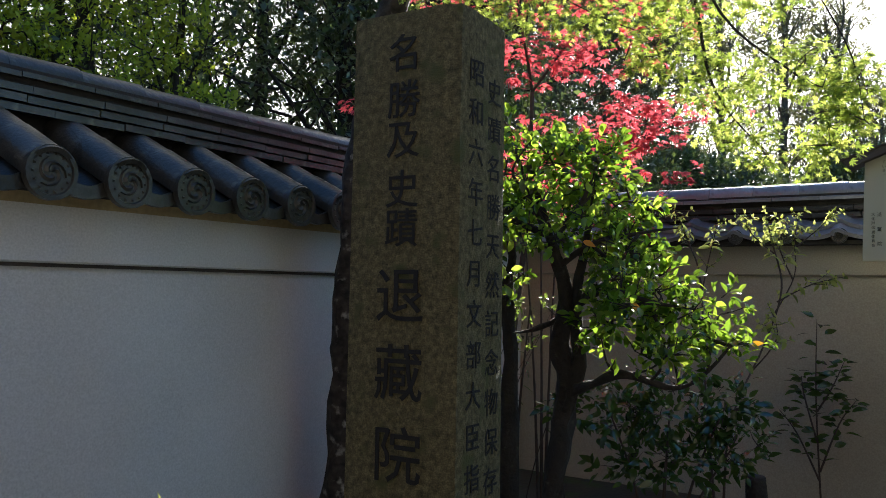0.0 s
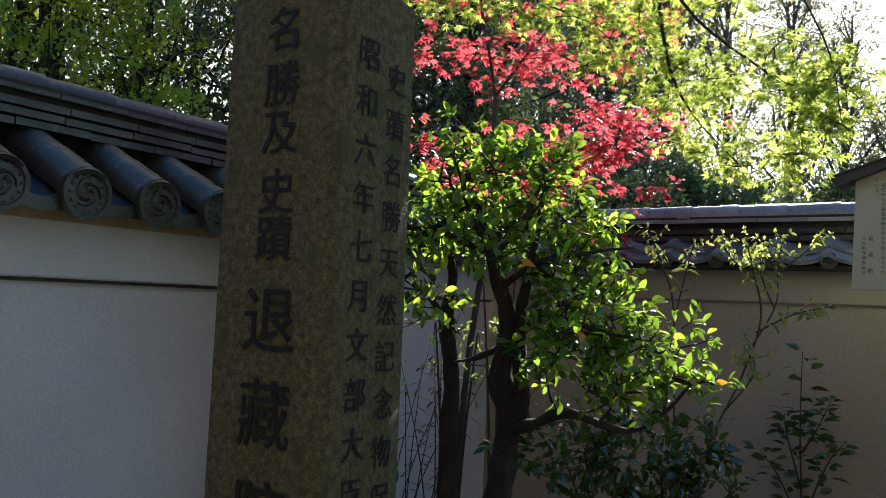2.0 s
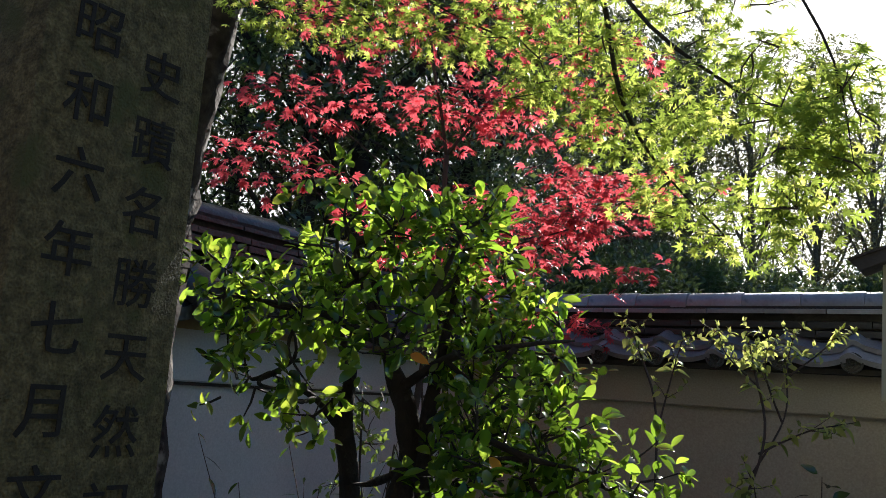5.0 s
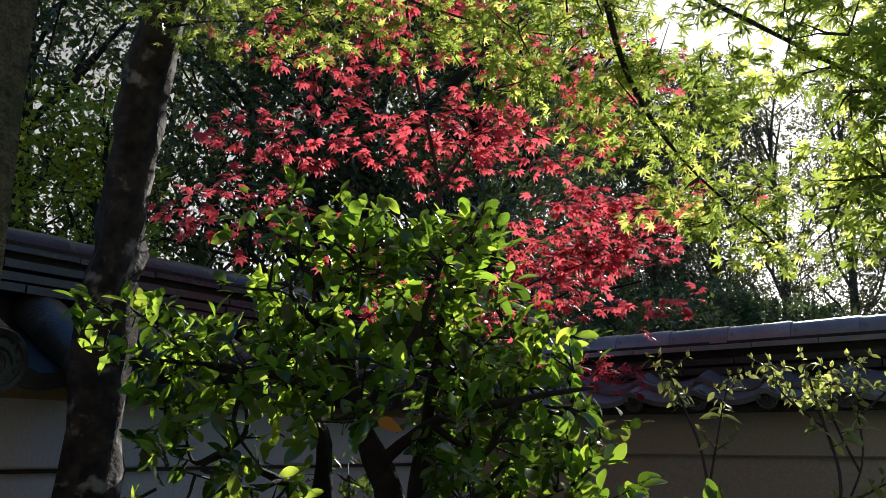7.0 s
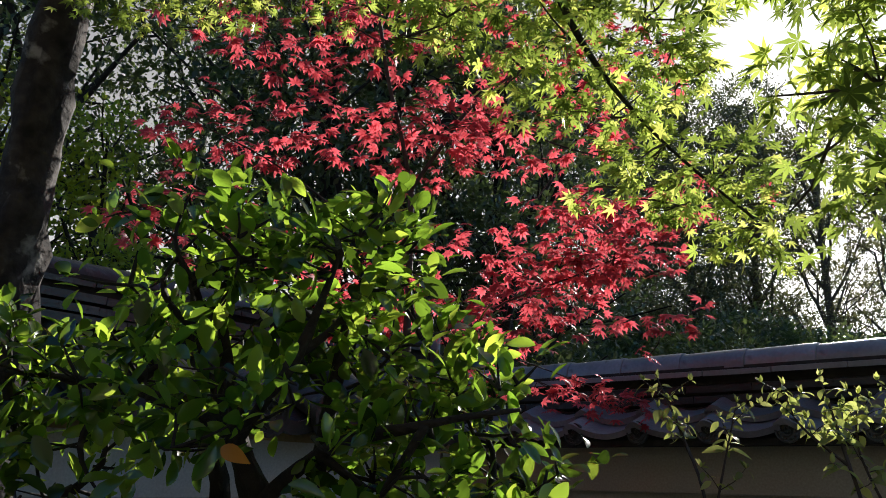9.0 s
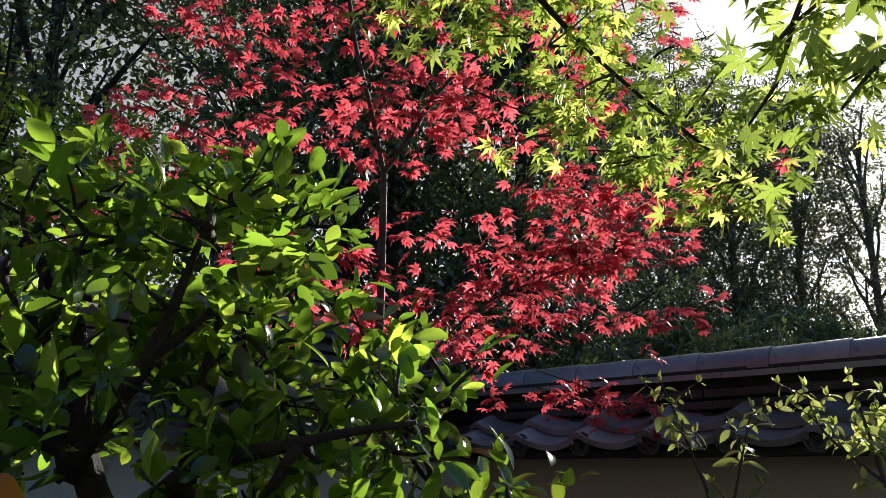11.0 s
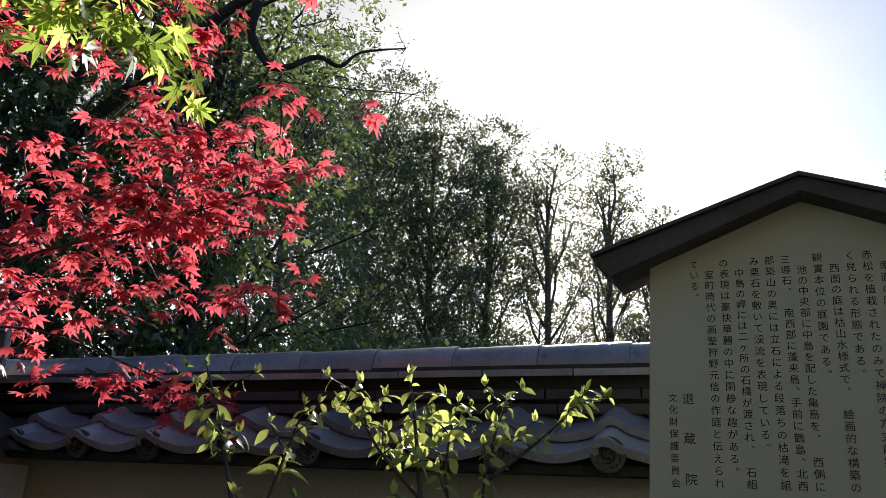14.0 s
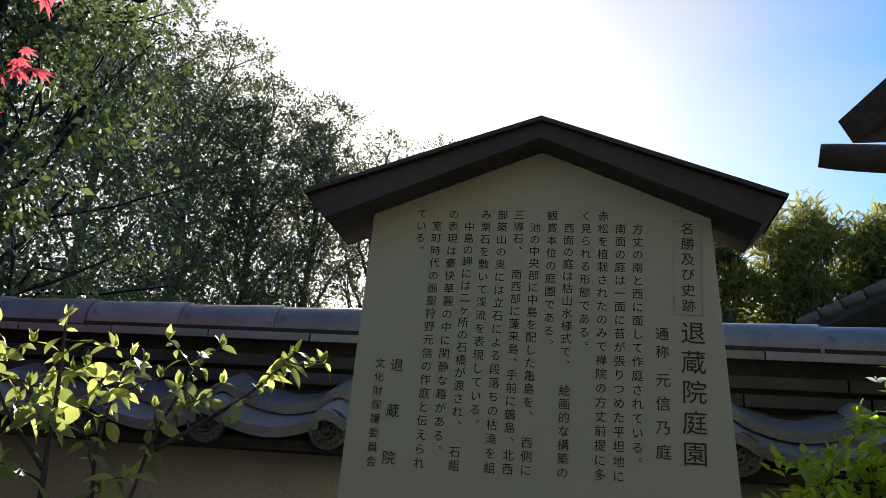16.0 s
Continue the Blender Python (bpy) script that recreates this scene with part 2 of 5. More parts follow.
def tube(name, points, radii, mat, parent=None, sides=8, wobble=0.0, label=""):
    """A tapered limb along a smooth line through the points."""
    pts = [Vector(p) for p in points]
    line, rad = [], []
    steps = 5 if len(pts) > 2 else 3
    for i in range(len(pts) - 1):
        p0, p1, p2, p3 = pts[max(i - 1, 0)], pts[i], pts[i + 1], pts[min(i + 2, len(pts) - 1)]
        for k in range(steps + (i == len(pts) - 2)):
            s = k / steps
            line.append(0.5 * (2 * p1 + (p2 - p0) * s + (2 * p0 - 5 * p1 + 4 * p2 - p3) * s * s + (3 * p1 - p0 - 3 * p2 + p3) * s ** 3))
            rad.append(radii[i] * (1 - s) + radii[i + 1] * s)
    verts, faces = [], []
    for i, p in enumerate(line):
        d = (line[min(i + 1, len(line) - 1)] - line[max(i - 1, 0)]).normalized()
        side = d.cross(Vector((0.3, 0.9, 0.2))).normalized()
        other = d.cross(side)
        for k in range(sides):
            a = 2 * math.pi * k / sides
            r = rad[i] * (1 + wobble * noise.noise(p * 9 + Vector((math.cos(a), math.sin(a), 0)) * 1.5))
            verts.append(p + (side * math.cos(a) + other * math.sin(a)) * r)
    for i in range(len(line) - 1):
        for k in range(sides):
            a, b = i * sides + k, i * sides + (k + 1) % sides
            faces.append((a, b, b + sides, a + sides))
    faces.append(tuple(range(sides))[::-1])
    faces.append(tuple(range(len(verts) - sides, len(verts))))
    return mesh(name, verts, faces, mat, parent, True, label)


def limbs(name, lines, mat, parent, sides=5, label=""):
    """Many thin twigs joined into one part: lines of (start, end, radius)."""
    verts, faces = [], []
    for a, b, r in lines:
        a, b = Vector(a), Vector(b)
        d = (b - a).normalized()
        side = d.cross(Vector((0.31, 0.87, 0.23))).normalized()
        other = d.cross(side)
        mid = (a + b) / 2 + side * (b - a).length * random.uniform(-0.08, 0.08)
        base = len(verts)
        for p, q in ((a, r), (mid, r * 0.8), (b, r * 0.45)):
            for k in range(sides):
                t = 2 * math.pi * k / sides
                verts.append(p + (side * math.cos(t) + other * math.sin(t)) * q)
        for i in range(2):
            for k in range(sides):
                c, e = base + i * sides + k, base + i * sides + (k + 1) % sides
                faces.append((c, e, e + sides, c + sides))
    return tagged(mesh(name, verts, faces, mat, parent, True, label), kind="stuff")


# Leaf shapes lie in x (length) and y (width) and are one unit long.
def leaf_shape(width=0.42, fold=0.08, droop=0.10, xs=(0.0, 0.22, 0.5, 0.78, 1.0), ws=(0.0, 0.72, 1.0, 0.62, 0.0)):
    v = [(0, 0, 0)]
    rows = len(xs) - 2
    for x, w in zip(xs[1:-1], ws[1:-1]):
        z = -droop * x * x
        v += [(x, -w * width / 2, z + fold * w), (x, 0, z), (x, w * width / 2, z + fold * w)]
    v.append((1, 0, -droop))
    f = [(0, 1, 2), (0, 2, 3)]
    for i in range(rows - 1):
        a = 1 + 3 * i
        f += [(a, a + 3, a + 4, a + 1), (a + 1, a + 4, a + 5, a + 2)]
    a = 1 + 3 * (rows - 1)
    f += [(a, a + 3, a + 1), (a + 1, a + 3, a + 2)]
    return np.array(v, float), f


def maple_shape(lobes=7, spread=125, fat=0.135, droop=0.18):
    """A palmate leaf: long pointed lobes round the stalk's end."""
    v, f = [(0, 0, 0)], []
    for i in range(lobes):
        s = i / (lobes - 1) * 2 - 1
        a = radians(spread * s)
        length = 0.62 * (1 - 0.52 * abs(s) ** 1.4)
        tip = (math.cos(a) * length, math.sin(a) * length, -droop * length)
        n = len(v)
        for sgn in (-1, 1):
            b = a + sgn * fat / 0.62 * 1.5
            v.append((math.cos(b) * length * 0.42, math.sin(b) * length * 0.42, -droop * length * 0.2 + 0.02))
        v.append(tip)
        f.append((0, n, n + 2, n + 1))
    return np.array(v, float), f


SHAPE_LEAF = leaf_shape(0.46, 0.05, 0.30, (0.0, 0.07, 0.18, 0.32, 0.48, 0.64, 0.80, 0.91, 1.0), (0.0, 0.36, 0.74, 0.97, 1.0, 0.84, 0.52, 0.24, 0.0))
SHAPE_ROUND = leaf_shape(0.50, 0.07, 0.20, (0.0, 0.12, 0.32, 0.56, 0.76, 0.91, 1.0), (0.0, 0.34, 0.80, 1.0, 0.84, 0.46, 0.0))
SHAPE_LONG = leaf_shape(0.2, 0.03, 0.25)
SHAPE_MAPLE = maple_shape()
SHAPE_MAPLE_FULL = maple_shape(7, 120, 0.20, 0.30)
SHAPE_CHIP = (np.array([(0, 0, 0), (0.45, -0.27, 0.06), (1, 0, -0.05), (0.45, 0.27, 0.06)], float), [(0, 1, 2), (0, 2, 3)])


def turned(d, up):
    """Rows of frames whose x is d and whose z leans to up."""
    d = d / np.linalg.norm(d, axis=1)[:, None]
    y = np.cross(up, d)
    y /= np.maximum(np.linalg.norm(y, axis=1), 1e-6)[:, None]
    return np.stack([d, y, np.cross(d, y)], axis=2)


def leaf_cloud(name, shape, pos, dirs, ups, size, mat, parent=None, label=""):
    """All leaves of one kind joined into one part."""
    v, f = shape
    rot = turned(dirs, ups)
    n, k = len(pos), len(v)
    co = np.einsum("nij,kj->nki", rot, v) * np.asarray(size)[:, None, None] + pos[:, None, :]
    flat = np.array([i for face in f for i in face])
    sizes = np.array([len(face) for face in f])
    loops = (flat[None, :] + (np.arange(n) * k)[:, None]).ravel()
    starts = (np.concatenate(([0], np.cumsum(sizes)[:-1]))[None, :] + (np.arange(n) * len(flat))[:, None]).ravel()
    me = bpy.data.meshes.new(name)
    me.vertices.add(n * k)
    me.vertices.foreach_set("co", co.ravel())
    me.loops.add(len(loops))
    me.loops.foreach_set("vertex_index", loops)
    me.polygons.add(len(starts))
    me.polygons.foreach_set("loop_start", starts)
    me.polygons.foreach_set("use_smooth", [True] * len(starts))
    me.update(calc_edges=True)
    me.validate()
    me.materials.append(mat)
    ob = new(name, me)
    if parent:
        ob.parent = parent
    if label:
        ob["label"] = label
    ob["kind"] = "stuff"
    return ob


def leaf_parts(name, shape, pos, dirs, ups, size, mat, parent):
    """Leaves as pieces of their own, on one shared mesh."""
    me = bpy.data.meshes.new(name)
    me.from_pydata([tuple(x) for x in shape[0]], [], shape[1])
    me.polygons.foreach_set("use_smooth", [True] * len(me.polygons))
    me.materials.append(mat)
    rot = turned(dirs, ups)
    for i in range(len(pos)):
        ob = new(name, me)
        ob.parent = parent
        m = Matrix([[*(rot[i][r] * size[i]), pos[i][r]] for r in range(3)] + [[0, 0, 0, 1]])
        ob.matrix_basis = m


def rnd(n, lo=0.0, hi=1.0):
    return np.random.uniform(lo, hi, n)


def shoots(pads, count, per, length, spread=0.9, up=0.5, flat=0.0, loose=0.0):
    """Leaves in rosettes on the outer parts of flattened pads (centre, radii): places, directions, ups, shoot places."""
    vol = np.array([p[1][0] * p[1][1] * p[1][2] for p in pads]) ** 0.67
    pick = np.random.choice(len(pads), count, p=vol / vol.sum())
    q = np.random.normal(size=(count, 3))
    q /= np.linalg.norm(q, axis=1)[:, None]
    r = rnd(count, 0.15, 1.0) ** 0.4
    lump = np.array([0.75 + 0.45 * (noise.noise(Vector(a) * 1.7 + Vector((b * 3.1, 0, 0))) + 0.5) for a, b in zip(q, pick)])
    c, rad = np.array([p[0] for p in pads])[pick], np.array([p[1] for p in pads])[pick]
    at = c + q * rad * (r * lump)[:, None] + np.random.normal(size=q.shape) * loose
    out = q / rad
    out /= np.linalg.norm(out, axis=1)[:, None]
    out = out + np.array([0, 0, up])
    out /= np.linalg.norm(out, axis=1)[:, None]
    at2, o2 = np.repeat(at, per, 0), np.repeat(out, per, 0)
    d = o2 + np.random.normal(size=o2.shape) * spread
    d[:, 2] *= 1 - flat
    d /= np.linalg.norm(d, axis=1)[:, None]
    pos = at2 + d * length * 0.15 + np.random.normal(size=d.shape) * length * 0.25
    ups = o2 * 0.6 + np.array([0, 0, 0.8]) + np.random.normal(size=d.shape) * 0.45
    return pos, d, ups, at

# ---- ground ----
def ground_height(x, y):
    near = max(0.0, 1 - math.hypot(x - 0.9, y - 3.6) / 9)
    bed = 0.13 / (1 + math.exp(max(-30, min(30, -(y - 2.6) * 2.2))))
    return 0.24 + near * bed + 0.018 * noise.noise(Vector((x * 1.3, y * 1.3, 0))) * near


ring = [0, 0.25, 0.5, 0.75, 1, 1.3, 1.6, 2, 2.4, 2.8, 3.2, 3.7, 4.3, 5, 6, 8, 11, 16, 25, 40, 80, 200, 700, 2500]
gv, gf = [], []
for i, r in enumerate(ring):
    for k in range(48):
        a = 2 * math.pi * k / 48
        x, y = 0.9 + r * math.cos(a), 3.2 + r * math.sin(a)
        gv.append((x, y, ground_height(x, y)))
for i in range(1, len(ring)):
    for k in range(48):
        a, b = (i - 1) * 48 + k, (i - 1) * 48 + (k + 1) % 48
        gf.append((a, b, b + 48, a + 48))
tagged(mesh("ground", gv, gf, M_SOIL, smooth=True), "mossy brown earth of the garden bed", "ground", kind="structure")

pv_, pf_ = [], []
for i in range(25):
    for j in range(13):
        x, y = -7 + i * 14 / 24, -5.6 + j * 6.6 / 12 + 0.4 * noise.noise(Vector((i * 0.7, 5, 0))) * (j == 12)
        pv_.append((x, y, ground_height(x, y) + 0.012))
for i in range(24):
    for j in range(12):
        a = i * 13 + j
        pf_.append((a, a + 13, a + 14, a + 1))
# out of view; pale sheet added as a reflector for warm bounce light
tagged(mesh("path", pv_, pf_, M_SAND, smooth=True), "unseen pale sandy path added to bounce sunlight", "path", kind="structure")
# unseen wall, added to keep southern sky light off the shaded faces
wall_back = empty("shade_wall_south", Matrix.Translation((0, -3.6, 0)))
for i in range(24):
    part("wall_board", box_bm(-9 + i * 0.75, -9 + i * 0.75 + 0.742, -0.06 - 0.012 * (i % 2), 0.06, 0, 9.0), M_TIMBER, wall_back)
tagged(wall_back, "unseen plain dark timber wall added to block sky light", "wall", kind="structure")

# ---- walls with tiled copings ----
U_R, N_R = (0.850, -0.527), (-0.527, -0.850)
U_L, N_L = (0.527, 0.850), (0.850, -0.527)
O_R, O_L = (1.80, 4.90, 0.0), (-1.4195, 2.7776, 0.0)
END_L = 3.34
PITCH = 0.267


def ring_tile(length, r_out, r_in, a0, a1, sides, flare=0.0):
    """A half-round tile along x."""
    v, f = [], []
    for x, k in ((0, 0), (length, flare)):
        for i in range(sides + 1):
            a = radians(a0 + (a1 - a0) * i / sides)
            for r in (r_out + k, r_in + k):
                v.append((x, r * math.cos(a), r * math.sin(a)))
    n = 2 * (sides + 1)
    for i in range(sides):
        o, p = 2 * i, 2 * i + 2
        f += [(o, o + n, p + n, p), (o + 1, p + 1, p + 1 + n, o + 1 + n), (o, p, p + 1, o + 1), (o + n, o + 1 + n, p + 1 + n, p + n)]
    f += [(0, 1, 1 + n, n), (n - 2, 2 * n - 2, 2 * n - 1, n - 1)]
    return v, f


def piece_mesh(name, v, f, mat, smooth=True):
    me = bpy.data.meshes.new(name)
    me.from_pydata(v, [], f)
    bm = bmesh.new()
    bm.from_mesh(me)
    bmesh.ops.recalc_face_normals(bm, faces=bm.faces)
    bm.to_mesh(me)
    bm.free()
    me.materials.append(mat)
    if smooth:
        me.polygons.foreach_set("use_smooth", [True] * len(me.polygons))
        me.set_sharp_from_angle(angle=radians(40))
    return me


def piece(name, me, parent, m):
    ob = new(name, me)
    ob.parent = parent
    ob.matrix_basis = m
    return ob


def cap_mesh(radius, depth=0.025):
    """A round end tile: raised rim, ring of small pearls and three curling commas in the middle. Faces along -y."""
    v, f = [], []
    seg = 20
    prof = [(0, 0.0), (1.0, 0.0), (1.0, -depth), (0.84, -depth), (0.80, -depth + 0.007), (0.0, -depth + 0.007)]
    for r, y in prof:
        for k in range(seg):
            a = 2 * math.pi * k / seg
            v.append((r * radius * math.cos(a), y, r * radius * math.sin(a)))
    for i in range(len(prof) - 1):
        for k in range(seg):
            a, b = i * seg + k, i * seg + (k + 1) % seg
            f.append((a, b, b + seg, a + seg))
    y0 = -depth + 0.007
    for k in range(14):
        a = 2 * math.pi * k / 14
        c, s, n = (0.70 * radius * math.cos(a), 0.70 * radius * math.sin(a)), 0.055 * radius, len(v)
        v += [(c[0] - s, y0, c[1] - s), (c[0] + s, y0, c[1] - s), (c[0] + s, y0, c[1] + s), (c[0] - s, y0, c[1] + s), (c[0], y0 - 0.006, c[1])]
        f += [(n, n + 1, n + 4), (n + 1, n + 2, n + 4), (n + 2, n + 3, n + 4), (n + 3, n, n + 4)]
    for j in range(3):
        n = len(v)
        for i in range(9):
            s = i / 8
            a = 2 * math.pi * j / 3 + s * 3.4
            r, w = radius * (0.14 + 0.42 * s), radius * (0.13 * (1 - s) + 0.015)
            for q, h in ((r - w, 0), (r, 0.008), (r + w, 0)):
                v.append((q * math.cos(a), y0 - h, q * math.sin(a)))
        for i in range(8):
            o = n + 3 * i
            f += [(o, o + 1, o + 4, o + 3), (o + 1, o + 2, o + 5, o + 4)]
    return piece_mesh("end_cap", v, f, M_TILE)


def bar_mesh(name, length, depth, height, mat, lip=0.006):
    """A flat ridge tile, bowed down a little to both sides."""
    v, f, n = [], [], 4
    for x in (0, length):
        for i in range(n + 1):
            y = depth * (i / n * 2 - 1)
            z = -0.012 * (y / depth) ** 2
            v += [(x, y, z + height), (x, y, z - (lip if i in (0, n) else 0))]
    k = 2 * (n + 1)
    for i in range(n):
        o = 2 * i
        f += [(o, o + k, o + 2 + k, o + 2), (o + 1, o + 3, o + 3 + k, o + 1 + k), (o, o + 2, o + 3, o + 1), (o + k, o + 1 + k, o + 3 + k, o + 2 + k)]
    f += [(0, 1, 1 + k, k), (k - 2, 2 * k - 2, 2 * k - 1, k - 1)]
    return piece_mesh(name, v, f, mat, False)


def wall_body(name, origin, u, n, s0, s1, top, ledge, lower_d, upper_d, mat_low, mat_up, label):
    wall = empty(name, axes(origin, u, n))
    part("plaster_face", box_bm(s0, s1, -lower_d, lower_d, 0.0, ledge), mat_low, wall)
    part("upper_band", box_bm(s0, s1, -upper_d, upper_d, ledge, top, 0.006), mat_up, wall)
    return tagged(wall, label, "wall", kind="structure")


wall_left = wall_body("wall_west", O_L, U_L, N_L, -6.0, 3.35, 1.80, 1.555, 0.305, 0.335, M_PLASTER, M_PLASTER,
                      "white plastered garden wall under a grey tiled coping")
wall_body("wall_north", O_R, U_R, N_R, -1.36, 5.0, 1.775, 1.595, 0.125, 0.150, M_PLASTER_OLD, M_PLASTER_OLD,
                       "beige plastered garden wall under a grey tiled coping")


# dark strip added in place of the shadow that the upper band casts
part("ledge_shade_strip", box_bm(-6.0, 3.34, -0.322, 0.322, 1.543, 1.5545), M_TIMBER, wall_left, "thin dark strip standing in for the shadow under the ledge")
part("ochre_strip", box_bm(-6.0, 3.34, -0.338, 0.338, 1.736, 1.778), M_OCHRE, wall_left, "ochre strip under the eaves")


def coping(name, origin, u, n, label):
    ob = empty(name, axes(origin, u, n))
    return tagged(ob, label, "roof", kind="structure")


# West coping: round barrel tiles with patterned end caps.
EAVE_L, RISE_L = (0.47, 1.822), radians(26)
cop_l = coping("coping_west", O_L, U_L, N_L, "dark grey barrel-tiled wall coping with round swirl end caps")
core = bmesh.new()
for s in (-6.0, END_L):
    for d, z in ((-0.44, 1.772), (0.44, 1.772), (0.44, 1.776), (0.13, 1.925), (0.10, 2.05), (-0.10, 2.05), (-0.13, 1.925), (-0.44, 1.776)):
        core.verts.new((s, d, z))
core.verts.ensure_lookup_table()
for i in range(8):
    core.faces.new([core.verts[j] for j in (i, (i + 1) % 8, 8 + (i + 1) % 8, 8 + i)])
core.faces.new([core.verts[i] for i in range(8)])
core.faces.new([core.verts[i] for i in range(8, 16)])
part("clay_bed", core, M_MORTAR, cop_l)
barrel = piece_mesh("barrel_tile", *ring_tile(0.205, 0.078, 0.062, -12, 192, 14), M_TILE)
barrel_top = piece_mesh("barrel_tile", *ring_tile(0.205, 0.075, 0.060, -12, 192, 14), M_TILE)
cap = cap_mesh(0.083)
pv, pf = [], []
for x in (0, 0.12):
    for i in range(7):
        y = -0.075 + 0.15 * i / 6
        z = -0.028 + 0.9 * y * y * 6
        pv += [(x, y, z), (x, y, z - 0.016)]
for i in range(6):
    o = 2 * i
    pf += [(o, o + 14, o + 16, o + 2), (o + 1, o + 3, o + 17, o + 15), (o, o + 2, o + 3, o + 1), (o + 14, o + 15, o + 17, o + 16)]
# pans take the near-black tile: shade between the barrels put into colour
pan = piece_mesh("pan_tile", pv, pf, M_TILE_DARK)
lip = piece_mesh("eave_lip", *(lambda b: ([v for v in b[0]], b[1]))(ring_tile(0.018, 0.155, 0.112, 238, 302, 8)), M_TILE)
for k in range(-16, 12):
    s = k * PITCH
    for side in (1, -1):
        # local x of a tile runs up the slope, from the eave to the ridge
        up_slope = Matrix(((0, -side, 0, s), (-side, 0, 0, side * EAVE_L[0]), (0, 0, 1, EAVE_L[1]), (0, 0, 0, 1))) @ Matrix.Rotation(-RISE_L, 4, "Y")
        piece("barrel_tile", barrel, cop_l, up_slope)
        piece("barrel_tile", barrel_top, cop_l, up_slope @ Matrix.Translation((0.203, 0, 0)))
        turn = Matrix.Rotation(0 if side < 0 else math.pi, 4, "Z")
        piece("end_cap", cap, cop_l, Matrix.Translation((s, side * (EAVE_L[0] - 0.004), EAVE_L[1] - 0.004)) @ turn)
        mid = Matrix.Translation((PITCH / 2, 0, 0))
        for j in range(5):
            piece("pan_tile", pan, cop_l, mid @ up_slope @ Matrix.Translation((0.015 + j * 0.085, 0, -0.036)) @ Matrix.Rotation(-0.08, 4, "Y"))
        piece("eave_lip", lip, cop_l, mid @ Matrix(((0, -side, 0, s), (-side, 0, 0, side * (EAVE_L[0] - 0.01)), (0, 0, 1, EAVE_L[1] + 0.085), (0, 0, 0, 1))))


def ridge(cop, s0, s1, base, halves, layer, tile_len, r_top, mat_bar, mat_top, jitter=0.003):
    """Stacked flat tiles and the round tiles on top of them."""
    z = base
    for h in halves:
        last = h == halves[-1]
        rise = layer * 0.42 if last else 0.0
        bar = bar_mesh("flat_ridge_tile", tile_len - 0.004, h, layer * (0.30 if last else 0.48), mat_top if last else mat_bar)
        s = s0 + random.uniform(-0.15, 0)
        while s < s1:
            if s + tile_len <= s1 + 0.02:
                piece("flat_ridge_tile", bar, cop, Matrix.Translation((max(s, s0), random.uniform(-jitter, jitter), z + rise + random.uniform(-jitter, jitter) * 0.5)))
            s += tile_len
        z += layer
    top = piece_mesh("round_ridge_tile", *ring_tile(tile_len * 0.995, r_top, r_top - 0.014, -8, 188, 12, 0.005), mat_top)
    s = s1 - tile_len * math.ceil((s1 - s0) / tile_len)
    while s < s1 - 0.5 * tile_len:
        piece("round_ridge_tile", top, cop, Matrix.Translation((s, random.uniform(-jitter, jitter), z + random.uniform(-jitter, jitter))))
        s += tile_len
    part("ridge_core", box_bm(s0, s1 - 0.01, -min(halves) + 0.03, min(halves) - 0.03, base - 0.03, z - 0.002), M_MORTAR, cop)
    return z + r_top


ridge(cop_l, -6.0, END_L, 2.060, (0.190, 0.166, 0.146, 0.124), 0.038, 0.27, 0.057, M_TILE, M_TILE, 0.004)
endplate = box_bm(END_L - 0.005, END_L + 0.02, -0.13, 0.13, 2.05, 2.26, 0.004)
part("ridge_end_plate", endplate, M_TILE_PALE, cop_l)

# North coping: waved tiles in two courses.
EAVE_R, RISE_R = (0.285, 1.813), radians(25)
cop_r = coping("coping_north", O_R, U_R, N_R, "dark grey waved-tile wall coping with a pale round ridge")
core = bmesh.new()
for s in (-1.62, 5.0):
    for d, z in ((-0.25, 1.755), (0.25, 1.755), (0.25, 1.775), (0.09, 1.895), (-0.09, 1.895), (-0.25, 1.775)):
        core.verts.new((s, d, z))
core.verts.ensure_lookup_table()
for i in range(6):
    core.faces.new([core.verts[j] for j in (i, (i + 1) % 6, 6 + (i + 1) % 6, 6 + i)])
core.faces.new([core.verts[i] for i in range(6)])
core.faces.new([core.verts[i] for i in range(6, 12)])
part("clay_bed", core, M_MORTAR, cop_r)
WAVE = 0.257
wv, wf, wn = [], [], 22
for x in (0, 0.02, 0.17):
    for i in range(wn + 1):
        q = i / wn
        y = (q - 0.5) * (WAVE + 0.02)
        z = -0.023 * math.sin(math.pi * q / 0.76) if q < 0.76 else 0.018 * math.sin(math.pi * (q - 0.76) / 0.24)
        wv += [(x, y, z), (x, y, z - (0.021 if x == 0 else 0.018))]
row = 2 * (wn + 1)
for j in range(2):
    for i in range(wn):
        o = 2 * i + row * j
        wf += [(o, o + row, o + row + 2, o + 2), (o + 1, o + 3, o + row + 3, o + row + 1)]
        if j == 0:
            wf.append((o, o + 2, o + 3, o + 1))
wave = piece_mesh("waved_tile", wv, wf, M_TILE_PALE)
cap_small = cap_mesh(0.040, 0.016)
